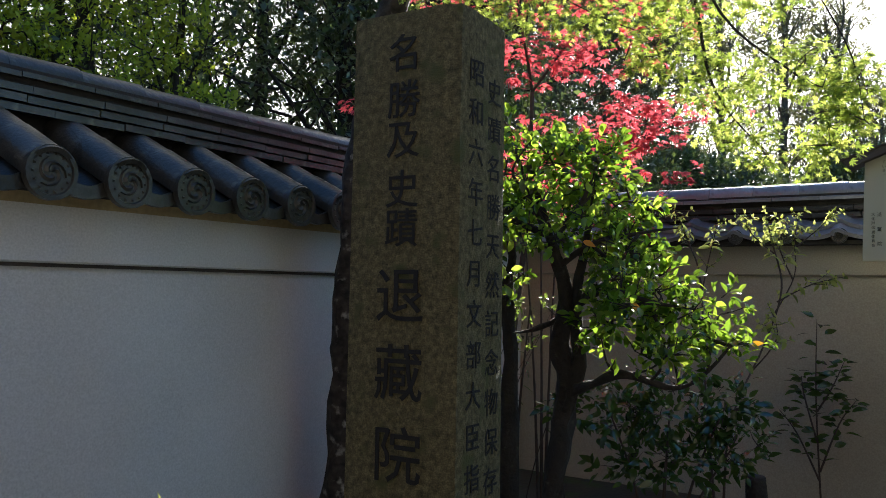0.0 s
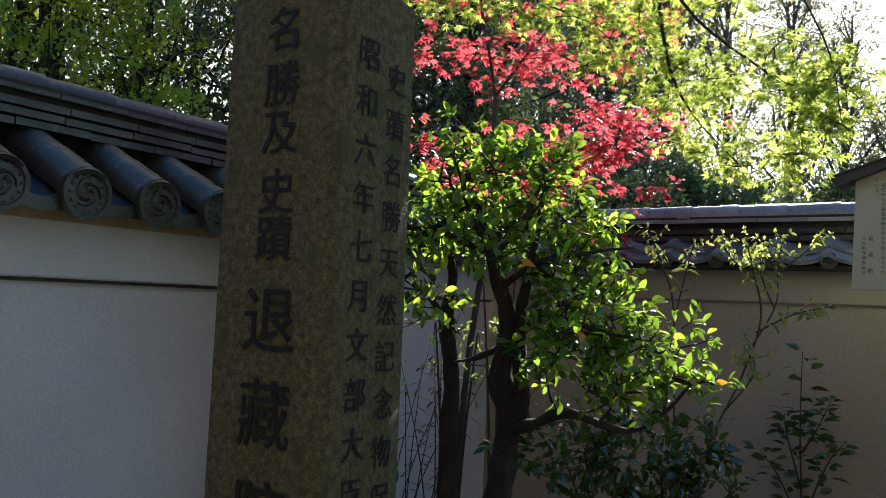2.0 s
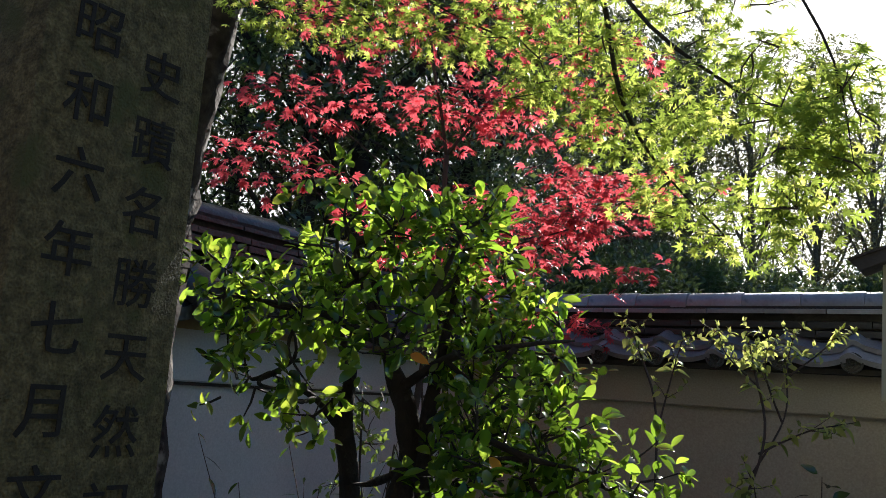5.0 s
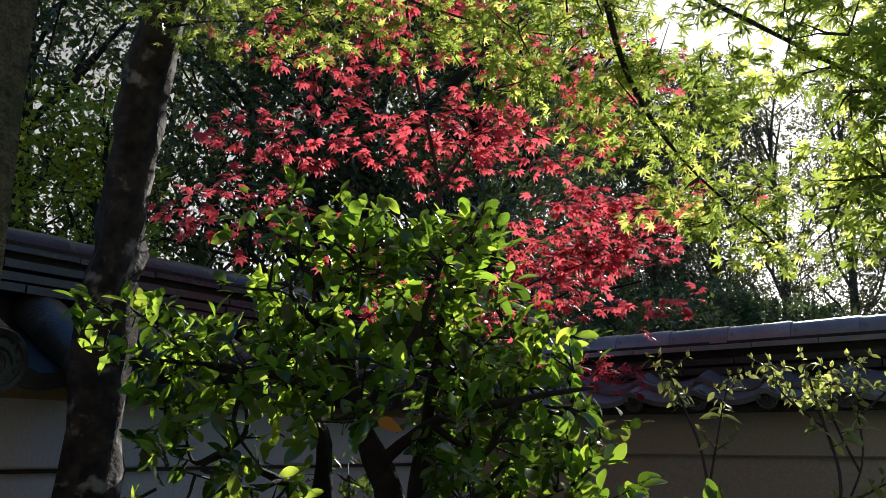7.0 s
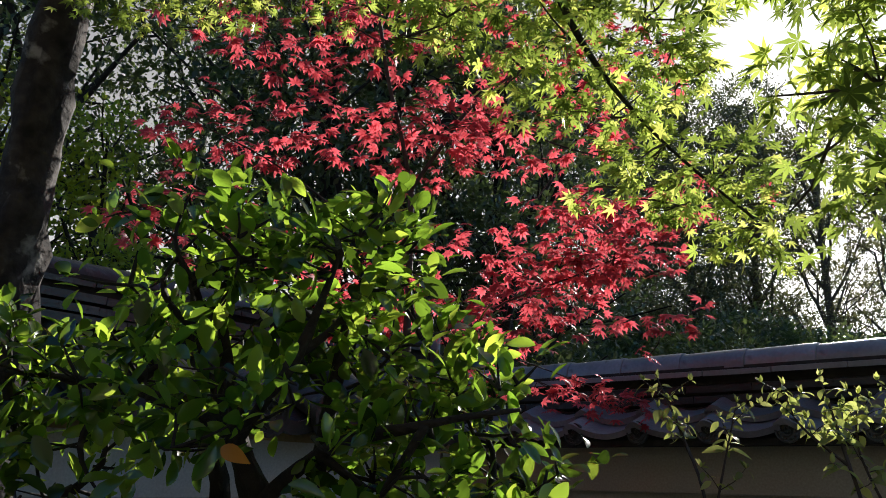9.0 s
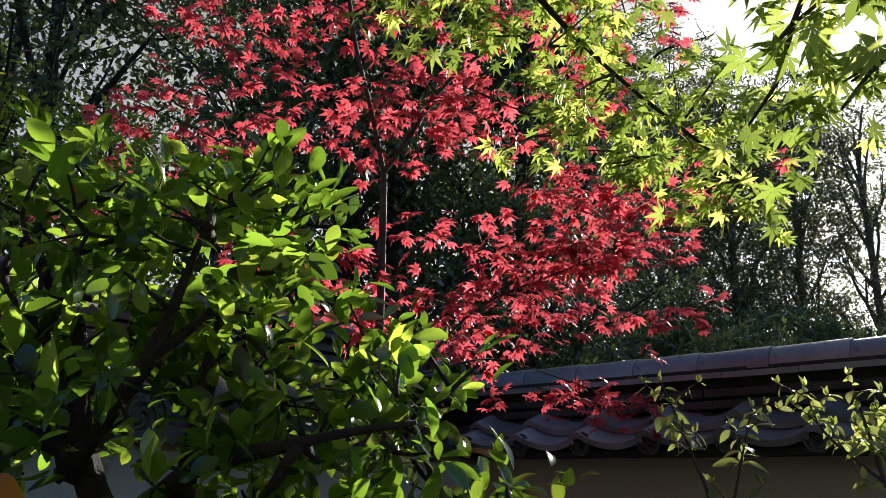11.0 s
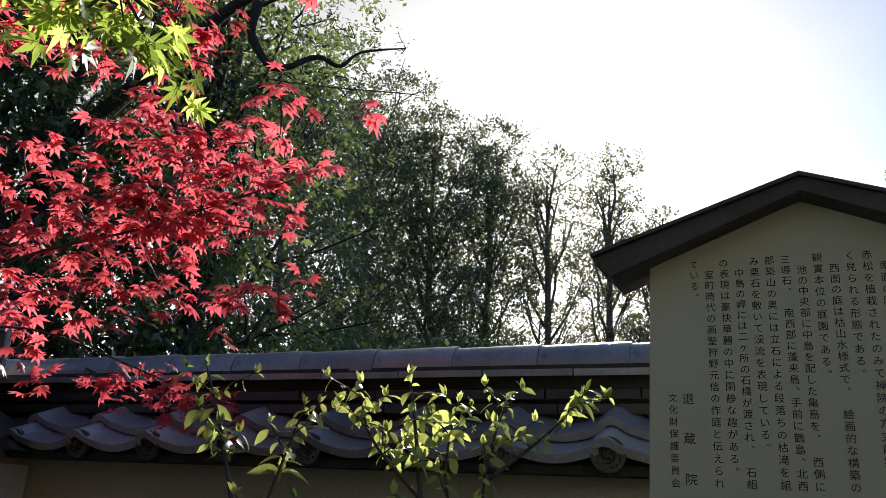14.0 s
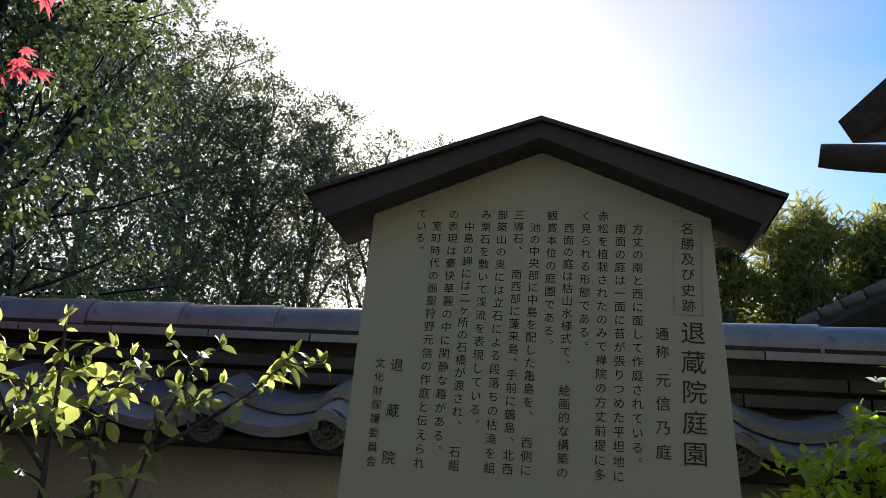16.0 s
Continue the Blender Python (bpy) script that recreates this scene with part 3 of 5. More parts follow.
for k in range(-7, 17):
    s = 0.566 + k * WAVE + WAVE * 0.38
    for side in (1, -1):
        up_slope = Matrix(((0, -side, 0, s), (-side, 0, 0, side * EAVE_R[0]), (0, 0, 1, EAVE_R[1]), (0, 0, 0, 1))) @ Matrix.Rotation(-RISE_R, 4, "Y")
        for j in range(2):
            piece("waved_tile", wave, cop_r, up_slope @ Matrix.Translation((j * 0.100, 0, 0.006 + j * 0.015)) @ Matrix.Rotation(0.10, 4, "Y"))
        turn = Matrix.Rotation(0 if side < 0 else math.pi, 4, "Z")
        piece("end_cap", cap_small, cop_r, Matrix.Translation((s - side * WAVE * 0.38, side * (EAVE_R[0] - 0.020), EAVE_R[1] - 0.014)) @ turn)
# pale tile on the top flat course paints in its lit edge
ridge(cop_r, -1.70, 4.95, 1.926, (0.108, 0.094, 0.120), 0.039, 0.2427, 0.060, M_TILE_DARK, M_TILE_PALE, 0.0012)


# ---- writing ----
GLYPHS = {}


def writing(name, text, size, mat, parent, m, weight=0.0, extrude=0.01):
    """Upright characters one below the other, as a flat mesh on its own."""
    key = (text, mat.name)
    if key not in GLYPHS:
        cu = bpy.data.curves.new(name, "FONT")
        cu.body, cu.size, cu.align_x = text, 1.0, "CENTER"
        cu.extrude, cu.resolution_u, cu.offset = extrude, 2, weight
        tmp = bpy.data.objects.new(name, cu)
        scene.collection.objects.link(tmp)
        GLYPHS[key] = bpy.data.meshes.new_from_object(tmp.evaluated_get(bpy.context.evaluated_depsgraph_get()))
        bpy.data.objects.remove(tmp)
        GLYPHS[key].materials.clear()
        GLYPHS[key].materials.append(mat)
    ob = new(name, GLYPHS[key])
    ob.parent = parent
    ob.matrix_basis = m @ Matrix.Scale(size, 4)
    return ob


# ---- stone pillar ----
def stone_pillar():
    c, l, r = Vector((0.192, 2.069)), Vector((-0.091, 2.230)), Vector((0.303, 2.317))
    u = (c - l).normalized()
    n = Vector((u.y, -u.x))
    width, depth = (c - l).length, (r - c).length
    skew = 0.65 * (r - c).dot(u) / depth
    pillar = empty("stone_pillar", axes((l.x, l.y, 0.0), u, n))
    bm = bmesh.new()
    rows = 26
    for i in range(rows + 1):
        z = 0.1 + (2.183 - 0.1) * i / rows
        k = 0.006 * (1 - i / rows)
        for j in range(4):
            for q in range(5):
                s = q / 5
                x, y = [(s, 0), (1, -s), (1 - s, -1), (0, -1 + s)][j]
                px, py = -k + x * (width + 2 * k), k + y * (depth + 2 * k)
                if q == 0:
                    px += (0.006 if x == 0 else -0.006)
                    py += (-0.006 if y == 0 else 0.006)
                px -= skew * py
                w = noise.noise(Vector((px * 9, py * 9, z * 5))) * 0.0022
                bm.verts.new((px + (w if j in (1, 3) else 0), py + (w if j in (0, 2) else 0), z + (0.004 * noise.noise(Vector((px * 14, py * 14, 3))) if i == rows else 0)))
    bm.verts.ensure_lookup_table()
    for i in range(rows):
        for k in range(20):
            bm.faces.new([bm.verts[j] for j in (i * 20 + k, i * 20 + (k + 1) % 20, (i + 1) * 20 + (k + 1) % 20, (i + 1) * 20 + k)])
    bm.faces.new([bm.verts[rows * 20 + k] for k in range(20)])
    shaft = part("shaft", bm, M_STONE, pillar)
    proud = lambda z: 0.0035 + 0.006 * (2.183 - z) / 2.083
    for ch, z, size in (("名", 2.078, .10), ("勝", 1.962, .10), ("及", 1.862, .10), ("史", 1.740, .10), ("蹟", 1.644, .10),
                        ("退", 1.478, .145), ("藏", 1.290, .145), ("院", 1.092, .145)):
        writing("inscription", ch, size, M_CARVED_SHADE, shaft, Matrix.Translation((width * 0.5, proud(z), z - size * 0.36)) @ front_turn, 0.004)
    lean = Matrix.Rotation(-math.asin(skew), 4, "Z")
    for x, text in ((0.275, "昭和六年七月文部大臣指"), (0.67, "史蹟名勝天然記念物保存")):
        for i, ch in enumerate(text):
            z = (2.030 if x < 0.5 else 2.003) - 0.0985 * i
            writing("inscription", ch, 0.072, M_CARVED_SHADE, shaft, Matrix.Translation((width + skew * depth * x + proud(z), -depth * x, z - 0.028)) @ lean @ side_turn, 0.004)
    return tagged(pillar, "tall square weathered granite pillar with carved characters", "stone pillar")


# text planes: x right and y up as seen by somebody in front of the face
front_turn = Matrix(((1, 0, 0, 0), (0, 0, 1, 0), (0, 1, 0, 0), (0, 0, 0, 1)))
side_turn = Matrix(((0, 0, 1, 0), (-1, 0, 0, 0), (0, 1, 0, 0), (0, 0, 0, 1)))
stone_pillar()


# ---- notice board ----
def notice_board():
    # local: x along the board, y towards the reader, z up
    board = empty("notice_board", axes((2.06, 3.946, 0.0), U_R, N_R))
    bm = bmesh.new()
    outline = [(-0.013, 1.653), (0.548, 1.653), (0.513, 2.115), (0.262, 2.212), (0.0, 2.115)]
    for y in (0.0, -0.025):
        for x, z in outline:
            bm.verts.new((x, y, z))
    bm.verts.ensure_lookup_table()
    bm.faces.new([bm.verts[i] for i in range(5)])
    bm.faces.new([bm.verts[i] for i in range(9, 4, -1)])
    for i in range(5):
        bm.faces.new([bm.verts[j] for j in (i, (i + 1) % 5, 5 + (i + 1) % 5, 5 + i)])
    bmesh.ops.bevel(bm, geom=list(bm.edges), offset=0.0015, segments=1, affect="EDGES")
    panel = part("panel", bm, M_BOARD, board)
    for x0, z0, end in ((0.262, 2.237, -0.093), (0.262, 2.237, 0.604)):
        bm = bmesh.new()
        sgn = -1 if end < x0 else 1
        ze = 2.1145
        cut = 0.030 * -sgn
        for y in (0.055, -0.085):
            bm.verts.new((x0, y, z0))
            bm.verts.new((end, y, ze))
            bm.verts.new((end + cut, y, ze - 0.036))
            bm.verts.new((x0, y, z0 - 0.025))
        bm.verts.ensure_lookup_table()
        bm.faces.new([bm.verts[i] for i in range(4)])
        bm.faces.new([bm.verts[i] for i in (7, 6, 5, 4)])
        for i in range(4):
            bm.faces.new([bm.verts[j] for j in (i, (i + 1) % 4, 4 + (i + 1) % 4, 4 + i)])
        part("roof_board", bm, M_SIGN_ROOF, board)
        cover = bmesh.new()
        for y in (0.064, -0.094):
            for x, z in ((x0, z0 + 0.007), (end + sgn * 0.006, ze + 0.006), (end + sgn * 0.004, ze), (x0, z0)):
                cover.verts.new((x, y, z))
        cover.verts.ensure_lookup_table()
        cover.faces.new([cover.verts[i] for i in range(4)])
        cover.faces.new([cover.verts[i] for i in (7, 6, 5, 4)])
        for i in range(4):
            cover.faces.new([cover.verts[j] for j in (i, (i + 1) % 4, 4 + (i + 1) % 4, 4 + i)])
        part("roof_sheet", cover, M_SIGN_ROOF, board)
    for x in (0.17, 0.39):
        part("post", box_bm(x - 0.022, x + 0.022, -0.070, -0.026, 0.1, 2.13, 0.003), M_SIGN_ROOF, board)

    def column(text, x, z, step, size):
        """z: the middle of the first character."""
        for i, ch in enumerate(text):
            if ch != " ":
                dx, dz = (size * 0.55, size * 0.5) if ch in "、。" else (0, 0)
                writing("character", ch, size, M_INK, panel, Matrix.Translation((x + dx, 0.0006, z - i * step - size * 0.36 + dz)) @ front_turn)
    lines = ["方丈の南と西に面して作庭されている。", "南面の庭は一面に苔が張りつめた平坦地に", "赤松を植栽されたのみで禅院の方丈前提に多",
             "く見られる形態である。", "西面の庭は枯山水様式で、 絵画的な構築の", "観賞本位の庭園である。", "池の中央部に中島を配した亀島を、 西側に",
             "三導石、 南西部に蓬来島、手前に鶴島、北西", "部築山の奥には立石による段落ちの枯滝を組", "み栗石を敷いて渓流を表現している。",
             "中島の岬には二ヶ所の石橋が渡され、 石組", "の表現は豪快華麗の中に閑静な趣がある。", "室町時代の画聖狩野元信の作庭と伝えられ", "ている。"]
    indented = (0, 1, 4, 6, 10, 12)
    for i, text in enumerate(lines):
        first = 2.106 - (0.020 if i in indented else 0)
        count = 18 if i in indented else 19
        step = (first - 1.727) / max(count, len(text) - 1)
        column(text, 0.408 - i * 0.0254, first, step, 0.0168)
    column("退蔵院庭園", 0.485, 1.931, 0.042, 0.035)
    column("名勝及び史跡", 0.4795, 2.088, 0.0235, 0.0205)
    column("通称", 0.442, 1.928, 0.026, 0.020)
    column("元信乃庭", 0.443, 1.862, 0.033, 0.0215)
    column("退蔵院", 0.0585, 1.866, 0.067, 0.0205)
    column("文化財保護委員会", 0.033, 1.868, 0.0204, 0.0158)
    for x0, x1, z0, z1 in ((0.4585, 0.461, 1.957, 2.102), (0.4985, 0.501, 1.957, 2.102), (0.461, 0.4985, 1.957, 1.9595), (0.461, 0.4985, 2.0995, 2.102)):
        part("frame_line", box_bm(x0, x1, 0.0004, 0.0012, z0, z1), M_FRAME, panel, "grey painted frame line")
    return tagged(board, "pale notice board with black writing under a small dark roof", "notice board")


M_FRAME = material("grey_line", (0.42, 0.43, 0.38), (0.36, 0.37, 0.33), 10, 0.7, bump=0.0)
notice_board()


# ---- plants ----
def split_leaves(name, shape, mat, thing, pos, d, ups, size, near, pieces=300, label=""):
    """The leaves nearest to a spot as pieces, the rest joined."""
    order = np.argsort(np.linalg.norm(pos - np.array(near), axis=1))
    a, b = order[:pieces], order[pieces:]
    leaf_parts(name, shape, pos[a], d[a], ups[a], size[a], mat, thing)
    if len(b):
        leaf_cloud("foliage", shape, pos[b], d[b], ups[b], size[b], mat, thing, label)


def twigs_to(at, sources, radius=0.003, most=160):
    """Twigs that lead from the nearest limb point to shoots."""
    src = [Vector(p) for p in sources]
    for p in list(at):
        p = Vector(p)
        q = min(src, key=lambda c: (c - p).length)
        if (q - p).length > 0.10 and len(src) < 900:
            src.append(q.lerp(p, random.uniform(0.35, 0.6)) + Vector((0, 0, -0.01)))
    lines = []
    for p in at[:most]:
        p = Vector(p)
        q = min(src, key=lambda c: (c - p).length + max(0, c.z - p.z) * 0.8)
        lines.append((q, p, radius * (0.6 + 0.8 * random.random())))
    return lines


def camellia():
    tree = empty("camellia_tree", Matrix.Translation((0.53, 3.26, 0.30)))
    inv = tree.matrix_world.inverted()
    pads = [((0.65, 3.17, 1.95), (0.20, 0.22, 0.10)), ((0.44, 3.16, 1.92), (0.18, 0.22, 0.10)), ((0.30, 3.14, 1.77), (0.20, 0.22, 0.09)), ((0.08, 3.14, 1.83), (0.13, 0.18, 0.06)),
            ((0.14, 3.16, 1.66), (0.11, 0.12, 0.05)), ((0.74, 3.20, 1.79), (0.18, 0.20, 0.10)), ((0.84, 3.36, 1.79), (0.09, 0.10, 0.06)), ((0.56, 3.00, 1.72), (0.20, 0.16, 0.07)),
            ((0.77, 3.08, 1.61), (0.15, 0.16, 0.09)), ((1.00, 3.06, 1.41), (0.19, 0.18, 0.09)), ((0.78, 2.96, 1.45), (0.14, 0.14, 0.06)), ((0.91, 3.48, 1.63), (0.14, 0.12, 0.045)), ((1.12, 3.02, 1.33), (0.13, 0.14, 0.06)), ((0.27, 3.08, 1.56), (0.15, 0.14, 0.06)), ((0.74, 3.06, 1.36), (0.14, 0.14, 0.06)), ((0.90, 3.02, 1.29), (0.16, 0.12, 0.05)), ((0.40, 3.12, 2.06), (0.09, 0.10, 0.06)), ((0.58, 3.12, 2.04), (0.10, 0.10, 0.05)), ((0.88, 3.14, 1.50), (0.16, 0.14, 0.08))]
    pads = [(tuple(inv @ Vector(c)), r) for c, r in pads]
    L = lambda pts: [tuple(inv @ Vector(p)) for p in pts]
    tube("trunk", L([(0.54, 3.26, 0.28), (0.565, 3.24, 0.80), (0.60, 3.21, 1.12), (0.575, 3.19, 1.30), (0.585, 3.16, 1.46), (0.55, 3.12, 1.60), (0.51, 3.10, 1.72), (0.47, 3.12, 1.86)]), (0.056, 0.043, 0.037, 0.031, 0.027, 0.022, 0.015, 0.008), M_BARK_DARK, tree, 12, 0.9)
    tube("trunk", L([(0.60, 3.20, 1.05), (0.635, 3.18, 1.22), (0.62, 3.15, 1.42), (0.635, 3.12, 1.58), (0.66, 3.10, 1.74), (0.68, 3.11, 1.88)]), (0.024, 0.022, 0.019, 0.016, 0.011, 0.006), M_BARK_DARK, tree, 10, 0.9)
    tube("trunk", L([(0.42, 3.52, 0.28), (0.41, 3.50, 0.85), (0.405, 3.48, 1.28), (0.38, 3.42, 1.46), (0.40, 3.33, 1.62), (0.36, 3.24, 1.76)]), (0.040, 0.034, 0.029, 0.024, 0.017, 0.010), M_BARK_DARK, tree, 10, 0.8)
    boughs = [[(0.60, 3.20, 1.12), (0.68, 3.13, 1.16), (0.77, 3.06, 1.205), (0.86, 3.02, 1.185), (0.96, 3.00, 1.17), (1.05, 2.98, 1.23), (1.13, 2.98, 1.32)],
              [(0.55, 3.12, 1.58), (0.66, 3.06, 1.66), (0.82, 3.02, 1.70), (0.95, 3.00, 1.72)],
              [(0.55, 3.12, 1.58), (0.50, 3.09, 1.72), (0.44, 3.10, 1.84), (0.42, 3.1, 1.93)],
              [(0.58, 3.17, 1.40), (0.49, 3.30, 1.345), (0.41, 3.46, 1.32)],
              [(0.50, 3.07, 1.70), (0.32, 3.09, 1.76), (0.12, 3.1, 1.78)],
              [(0.58, 3.17, 1.40), (0.70, 3.26, 1.50), (0.86, 3.42, 1.58), (0.95, 3.5, 1.62)],
              [(0.62, 3.15, 1.44), (0.72, 3.04, 1.50), (0.86, 2.98, 1.46), (1.0, 2.97, 1.44)],
              [(0.52, 3.06, 1.66), (0.62, 3.05, 1.80), (0.68, 3.04, 1.95)],
              [(0.385, 3.42, 1.46), (0.32, 3.28, 1.55), (0.24, 3.14, 1.60)]]
    sources = []
    hubs = [Vector(q) for b in boughs for q in b]
    for c, r in pads:
        # a crooked side branch from the nearest bough into each clump of leaves
        c = tree.matrix_world @ Vector(c)
        near = sorted(hubs, key=lambda q: (q - c).length)[:3]
        for q in near[:2 if r[0] < 0.15 else 3]:
            bend = q.lerp(c, 0.5) + Vector((random.uniform(-.04, .04), random.uniform(-.04, .04), random.uniform(-.05, .01)))
            tip = c + Vector((random.uniform(-1, 1) * r[0], random.uniform(-1, 1) * r[1], random.uniform(-0.2, 1) * r[2])) * 0.7
            boughs.append([tuple(q), tuple(bend), tuple(tip)])
    for i, b in enumerate(boughs):
        thick = 0.020 if i == 0 else 0.014 if i < 9 else 0.007
        tube("bough", L(b), [thick * (1 - 0.82 * k / (len(b) - 1)) for k in range(len(b))], M_BARK_DARK, tree, 8, 0.9)
        for a, c in zip(b, b[1:]):
            sources += L([Vector(a).lerp(Vector(c), q) for q in (0.35, 0.6, 0.8, 1.0)])
    pos, d, ups, at = shoots(pads, 680, 6, 0.044, 0.85, 0.45, loose=0.032)
    limbs("twig", twigs_to(at, sources, 0.0030, 560), M_BARK_DARK, tree)
    size = rnd(len(pos), 0.026, 0.054)
    split_leaves("leaf", SHAPE_ROUND, M_CAMELLIA, tree, pos, d, ups, size, inv @ Vector((0.95, 3.0, 1.7)))
    odd = np.array(L([(0.525, 3.0, 2.00), (0.775, 2.93, 1.46), (1.19, 2.96, 1.325), (0.60, 2.85, 1.66)]))
    leaf_parts("withered_leaf", SHAPE_LEAF, odd, np.random.normal(size=(4, 3)) + (0.4, -0.2, -0.3), np.tile((0, -1.0, 0.3), (4, 1)), rnd(4, 0.034, 0.046), M_CAMELLIA_OLD, tree)
    return tagged(tree, "glossy green camellia tree with dark twisted stems", "tree")


def red_maple():
    tree = empty("red_maple", Matrix.Translation((0.47, 4.28, 0.30)))
    inv = tree.matrix_world.inverted()
    L = lambda pts: [tuple(inv @ Vector(p)) for p in pts]
    stems = [([(0.42, 4.30, 0.30), (0.47, 4.28, 1.20), (0.517, 4.28, 1.65), (0.545, 4.28, 1.93), (0.549, 4.28, 2.15), (0.552, 4.253, 2.49)], (0.030, 0.025, 0.023, 0.022, 0.018, 0.016)),
             ([(0.552, 4.253, 2.49), (0.52, 4.22, 2.66), (0.46, 4.17, 2.95), (0.40, 4.2, 3.5), (0.42, 4.2, 3.9)], (0.012, 0.011, 0.010, 0.007, 0.004)),
             ([(0.552, 4.253, 2.49), (0.63, 4.24, 2.60), (0.74, 4.23, 2.75), (0.90, 4.28, 2.90), (1.15, 4.28, 3.02)], (0.011, 0.010, 0.009, 0.006, 0.003)),
             ([(0.50, 4.31, 1.70), (0.62, 4.42, 1.95), (0.78, 4.52, 2.16), (1.05, 4.55, 2.28), (1.42, 4.40, 2.40)], (0.012, 0.010, 0.008, 0.006, 0.002)),
             ([(0.62, 4.42, 1.95), (0.80, 4.60, 2.02), (1.0, 4.75, 1.98), (1.33, 4.78, 1.86)], (0.007, 0.006, 0.004, 0.002)),
             ([(0.54, 4.27, 2.20), (0.35, 4.25, 2.40), (0.10, 4.18, 2.58), (-0.2, 4.1, 2.72)], (0.009, 0.007, 0.005, 0.002)),
             ([(0.52, 4.28, 2.05), (0.30, 4.2, 2.18), (0.05, 4.15, 2.30), (-0.25, 4.1, 2.40)], (0.008, 0.006, 0.004, 0.002)),
             ([(0.74, 4.23, 2.75), (1.00, 4.2, 2.60), (1.30, 4.05, 2.45), (1.59, 3.80, 2.32)], (0.007, 0.005, 0.003, 0.002)),
             ([(0.46, 4.17, 2.95), (0.75, 4.2, 3.1), (1.1, 4.2, 3.2)], (0.007, 0.005, 0.002)),
             ([(0.46, 4.17, 2.95), (0.25, 4.2, 3.1), (0.0, 4.2, 3.2)], (0.006, 0.004, 0.002))]
    sources = []
    for i, (pts, r) in enumerate(stems):
        tube("trunk" if i == 0 else "branch", L(pts), [q * (0.62 if i < 3 else 0.5) for q in r], M_TWIG, tree, 8, 0.15)
        for a, b in zip(pts[1:], pts[2:]):
            sources += L([a, Vector(a).lerp(Vector(b), 0.33), Vector(a).lerp(Vector(b), 0.66)]) if i else []
        sources += L([pts[-1]])
    pads = [((1.16, 4.52, 2.33), (0.34, 0.22, 0.075)), ((0.92, 4.66, 2.21), (0.34, 0.26, 0.07)), ((1.10, 4.45, 2.46), (0.30, 0.24, 0.09)),
            ((1.02, 4.80, 1.92), (0.22, 0.12, 0.03)), ((1.18, 4.80, 1.90), (0.14, 0.08, 0.02)), ((0.78, 4.80, 1.95), (0.13, 0.1, 0.02)), ((0.78, 4.75, 2.10), (0.26, 0.2, 0.05)),
            ((0.55, 4.30, 2.68), (0.30, 0.25, 0.12)), ((0.95, 4.30, 2.68), (0.28, 0.25, 0.12)), ((0.05, 4.18, 2.66), (0.34, 0.22, 0.09)),
            ((-0.10, 4.13, 2.38), (0.32, 0.22, 0.08)), ((0.35, 4.25, 2.24), (0.24, 0.2, 0.09)), ((0.20, 4.2, 3.0), (0.36, 0.3, 0.13)),
            ((0.75, 4.23, 3.02), (0.40, 0.3, 0.14)), ((1.53, 3.88, 2.345), (0.10, 0.09, 0.03)), ((1.36, 4.0, 2.40), (0.08, 0.08, 0.03)), ((1.22, 4.40, 2.40), (0.26, 0.16, 0.07)), ((1.02, 4.5, 2.30), (0.30, 0.2, 0.06)), ((1.20, 4.22, 2.88), (0.22, 0.2, 0.1)), ((0.62, 4.40, 2.14), (0.22, 0.16, 0.05)), ((1.34, 4.45, 2.11), (0.11, 0.10, 0.03)), ((1.22, 4.45, 2.06), (0.13, 0.1, 0.03)), ((1.18, 4.75, 1.93), (0.10, 0.06, 0.02)), ((0.68, 4.35, 2.36), (0.16, 0.15, 0.06)), ((0.40, 4.30, 2.08), (0.16, 0.14, 0.04)),
            ((0.45, 4.2, 3.4), (0.55, 0.45, 0.2))]
    pads = [(tuple(inv @ Vector(c)), r) for c, r in pads]
    pos, d, ups, at = shoots(pads, 860, 4, 0.058, 1.0, 0.0, 0.7, 0.024)
    d[:, 2] -= 0.22
    ups = np.array([0, -0.25, 1.0]) + np.random.normal(size=d.shape) * 0.38
    limbs("twig", twigs_to(at, sources, 0.0018, 430), M_TWIG, tree)
    size = rnd(len(pos), 0.040, 0.070)
    split_leaves("leaf", SHAPE_MAPLE_FULL, M_RED, tree, pos, d, ups, size, inv @ Vector((1.2, 4.1, 2.3)))
    return tagged(tree, "slender young maple with bright red leaves by the wall", "tree")


